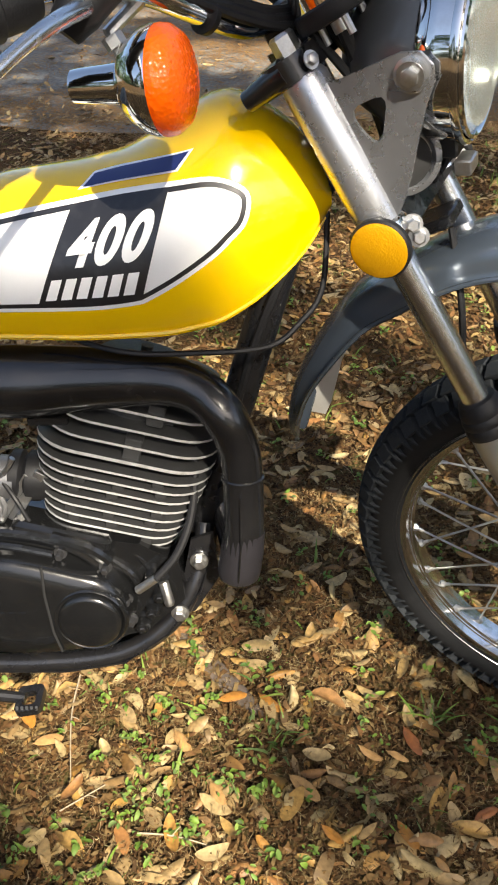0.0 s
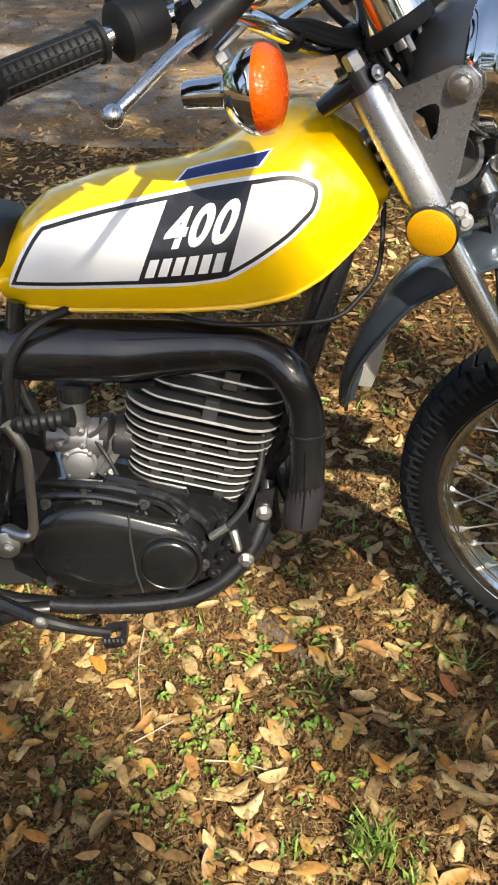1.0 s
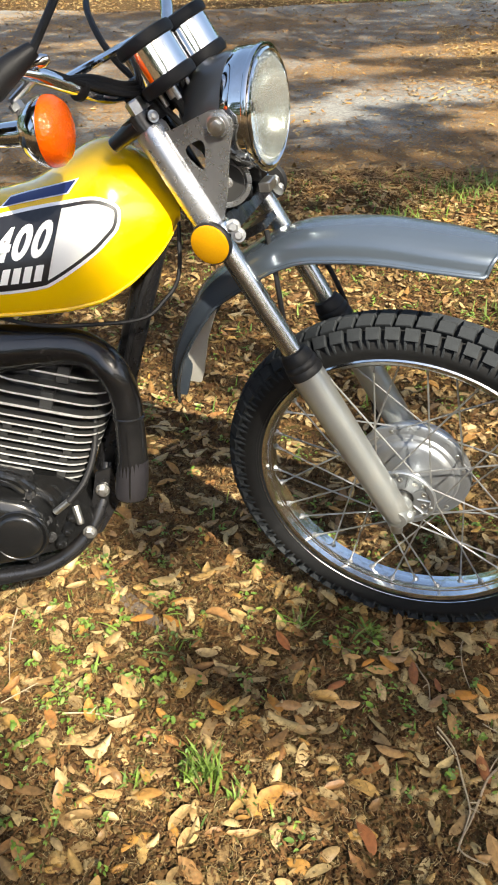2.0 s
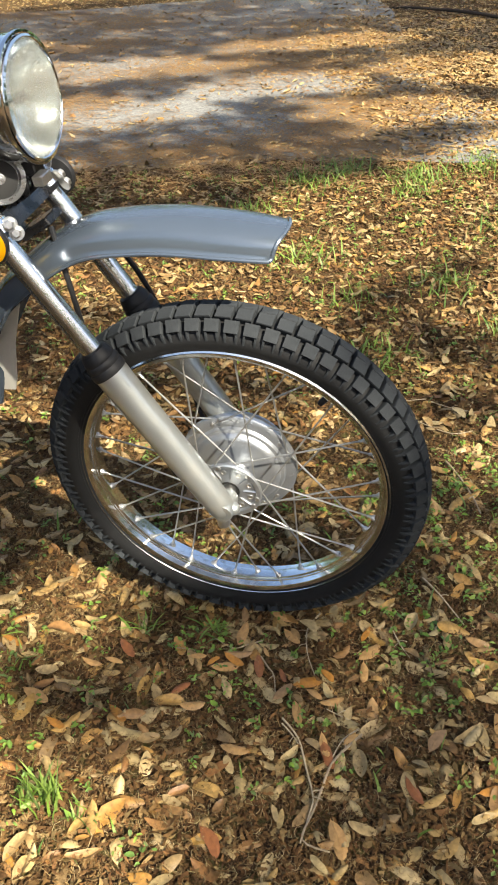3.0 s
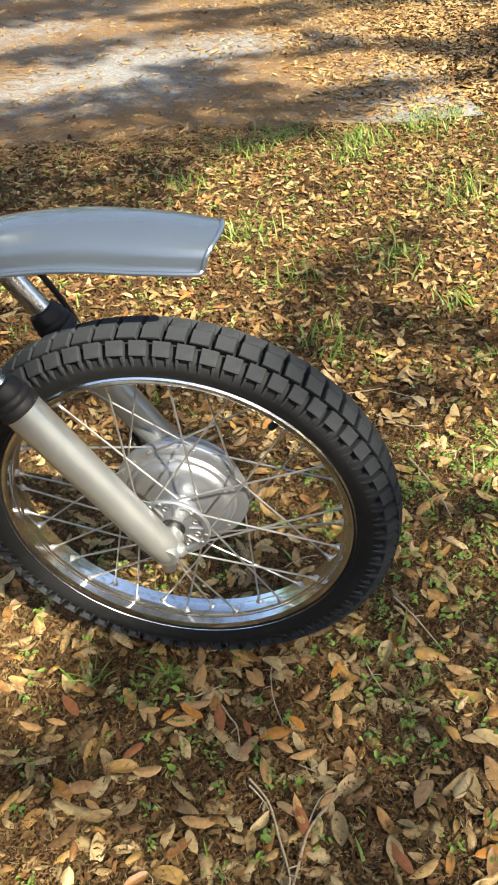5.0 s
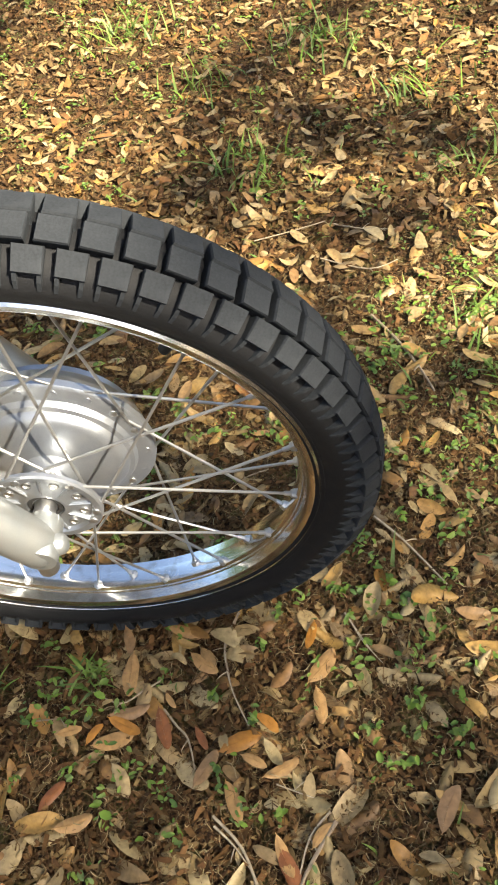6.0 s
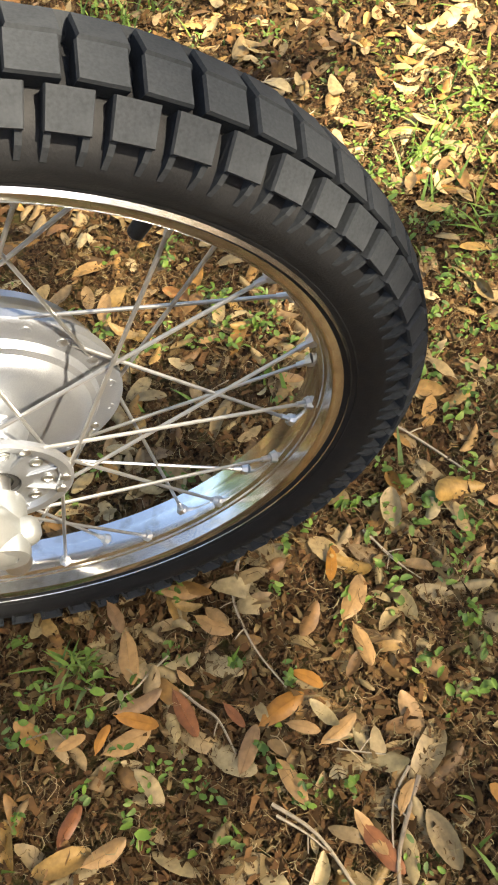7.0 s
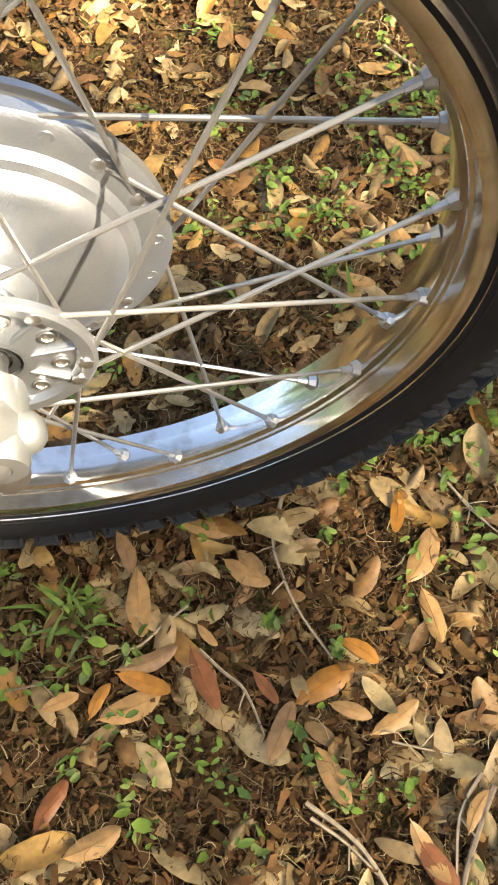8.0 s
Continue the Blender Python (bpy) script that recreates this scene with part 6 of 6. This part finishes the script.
def bare_soil():
    # flattened tube shaped to stand in for a strip of bare dirt
    P = [(-0.11, 1.03, -0.018), (-0.06, 0.98, -0.007), (-0.01, 0.93, -0.004), (0.04, 0.885, -0.007), (0.08, 0.85, -0.020)]
    s = Shape().tube(P, (0.011, 0.017, 0.019, 0.015, 0.008), 14, smooth=6)
    me = s.mesh("soil_patch")
    for v in me.vertices:
        v.co.z = v.co.z * 0.32 - 0.001 + 0.0025 * math.sin(90 * v.co.x + 60 * v.co.y)
    me.materials.append(mat("bare_soil_grey", (0.125, 0.098, 0.078), 0.95, 0, 0, 0.5, 120, 1.0, 0.7, (0.075, 0.05, 0.035), 45, 0.1))
    tagged(new("soil_patch", me), "grey patch of bare soil flush with the ground", "root")


bare_soil()


def leaf_mat(name, col):
    m = litter_mat(name, [col, tuple(c * 0.85 for c in col)], 0.42, 0.4)
    return m


TAN, RUST, ORANGE, GREY = leaf_mat("leaf_tan", (0.44, 0.25, 0.092)), leaf_mat("leaf_rust", (0.26, 0.095, 0.032)), leaf_mat("leaf_orange", (0.42, 0.18, 0.03)), leaf_mat("leaf_grey", (0.31, 0.18, 0.08))


def single_leaf(x, y, turn, length, material, width=0.36, cup=-0.35, curl=-0.15, tip=6):
    """One oak leaf with a raised midrib, lying at a place, turned by degrees."""
    one = lambda q: np.array([q], float)  # noqa: E731
    rng = np.random.default_rng(int(1e5 * abs(x) + 1e4 * y))
    v = leaf_verts(one(length), one(length * width * rng.uniform(0.85, 1.15)), one(cup + rng.normal(0, 0.15)), one(curl + rng.normal(0, 0.2)), one(rng.normal(0, 0.04)), 5, rng)[0]
    s = Shape().add(v, leaf_faces(5))
    mid = [v[i * 5 + 2] + V(0, 0, 0.0001) for i in range(8)]
    s.tube([tuple(mid[0] * 1.10)] + [tuple(p) for p in mid], (0.0006, 0.0006, 0.0006, 0.0005, 0.0005, 0.0004, 0.0003, 0.0002, 0.0001), 5)
    me = s.mesh("oak_leaf", 60)
    me.materials.append(material)
    ob = tagged(new("oak_leaf", me), {"leaf_tan": "dry tan oak leaf lying on the thatch", "leaf_rust": "rust-brown oak leaf lying on the thatch", "leaf_orange": "bright orange-brown oak leaf on the thatch", "leaf_grey": "greyish brown oak leaf lying on the thatch"}[material.name], "leaf", "single fallen leaves")
    ob.matrix_world = pose(x, y, float(relief(x, y)) + 0.016, tip, tip * 0.5, turn)




single_leaf(0.557, 0.834, -108, 0.060, TAN)
single_leaf(0.582, 0.750, -90, 0.055, RUST)
single_leaf(0.536, 0.768, -43, 0.047, ORANGE)
single_leaf(0.518, 0.756, -3, 0.053, TAN)
single_leaf(0.497, 0.772, 39, 0.032, ORANGE)
single_leaf(0.546, 0.786, -3, 0.053, GREY)
single_leaf(0.621, 0.685, 42, 0.051, GREY)
single_leaf(0.642, 0.637, -86, 0.051, TAN)
single_leaf(0.637, 0.873, -40, 0.050, TAN)
single_leaf(0.653, 0.818, -54, 0.046, TAN)
single_leaf(0.797, 0.766, 37, 0.058, TAN)
single_leaf(0.670, 0.702, 6, 0.056, ORANGE)
single_leaf(0.679, 0.675, -43, 0.035, TAN)
single_leaf(0.708, 0.714, -58, 0.036, ORANGE)
single_leaf(0.776, 0.714, -100, 0.048, TAN)
single_leaf(0.434, 0.713, 36, 0.044, RUST)
single_leaf(0.683, 0.560, -84, 0.048, TAN)
single_leaf(0.797, 0.810, -123, 0.040, ORANGE)
single_leaf(0.708, 0.655, 9, 0.046, TAN)
single_leaf(0.625, 0.721, -78, 0.033, RUST)
single_leaf(0.467, 0.784, -2, 0.032, TAN)
single_leaf(0.599, 0.782, -72, 0.025, TAN)
single_leaf(0.455, 0.674, 2, 0.047, TAN)
single_leaf(0.730, 0.568, 32, 0.036, TAN)
single_leaf(0.562, 0.883, -93, 0.041, GREY)
single_leaf(0.837, 1.181, -10, 0.029, TAN)
single_leaf(0.893, 1.062, -47, 0.042, TAN)
single_leaf(0.962, 1.091, -93, 0.053, TAN)
single_leaf(1.026, 1.184, -101, 0.041, TAN)
single_leaf(1.003, 0.555, -72, 0.085, TAN)
single_leaf(0.876, 0.550, 47, 0.058, GREY)
single_leaf(0.684, 0.545, -79, 0.060, RUST)
single_leaf(0.478, 0.405, -64, 0.059, RUST)
single_leaf(0.677, 0.386, -82, 0.066, TAN)
single_leaf(0.945, 0.447, 4, 0.056, ORANGE)
single_leaf(0.815, 0.460, -70, 0.051, RUST)
single_leaf(0.527, 0.575, -18, 0.051, TAN)
single_leaf(0.164, 0.718, -35, 0.060, TAN)
single_leaf(0.035, 0.684, -57, 0.056, TAN)
single_leaf(0.093, 0.871, -33, 0.053, ORANGE)
single_leaf(0.028, 0.873, 23, 0.049, ORANGE)
single_leaf(0.262, 0.792, -26, 0.043, TAN)
single_leaf(0.304, 0.794, -22, 0.037, TAN)
single_leaf(-0.040, 0.776, -47, 0.054, TAN)
single_leaf(-0.309, 0.790, -43, 0.052, ORANGE)
single_leaf(-0.305, 0.458, -9, 0.044, ORANGE)
single_leaf(-0.214, 0.436, 20, 0.037, TAN)
single_leaf(-0.430, 0.647, -50, 0.062, ORANGE)
single_leaf(-0.136, 0.465, -28, 0.045, TAN)
single_leaf(0.319, 0.665, -51, 0.048, ORANGE)
single_leaf(0.327, 0.825, -59, 0.054, RUST)
single_leaf(-0.255, 0.752, 23, 0.047, TAN)
single_leaf(0.211, 0.648, -34, 0.040, ORANGE)
single_leaf(0.048, 0.452, 2, 0.046, TAN)
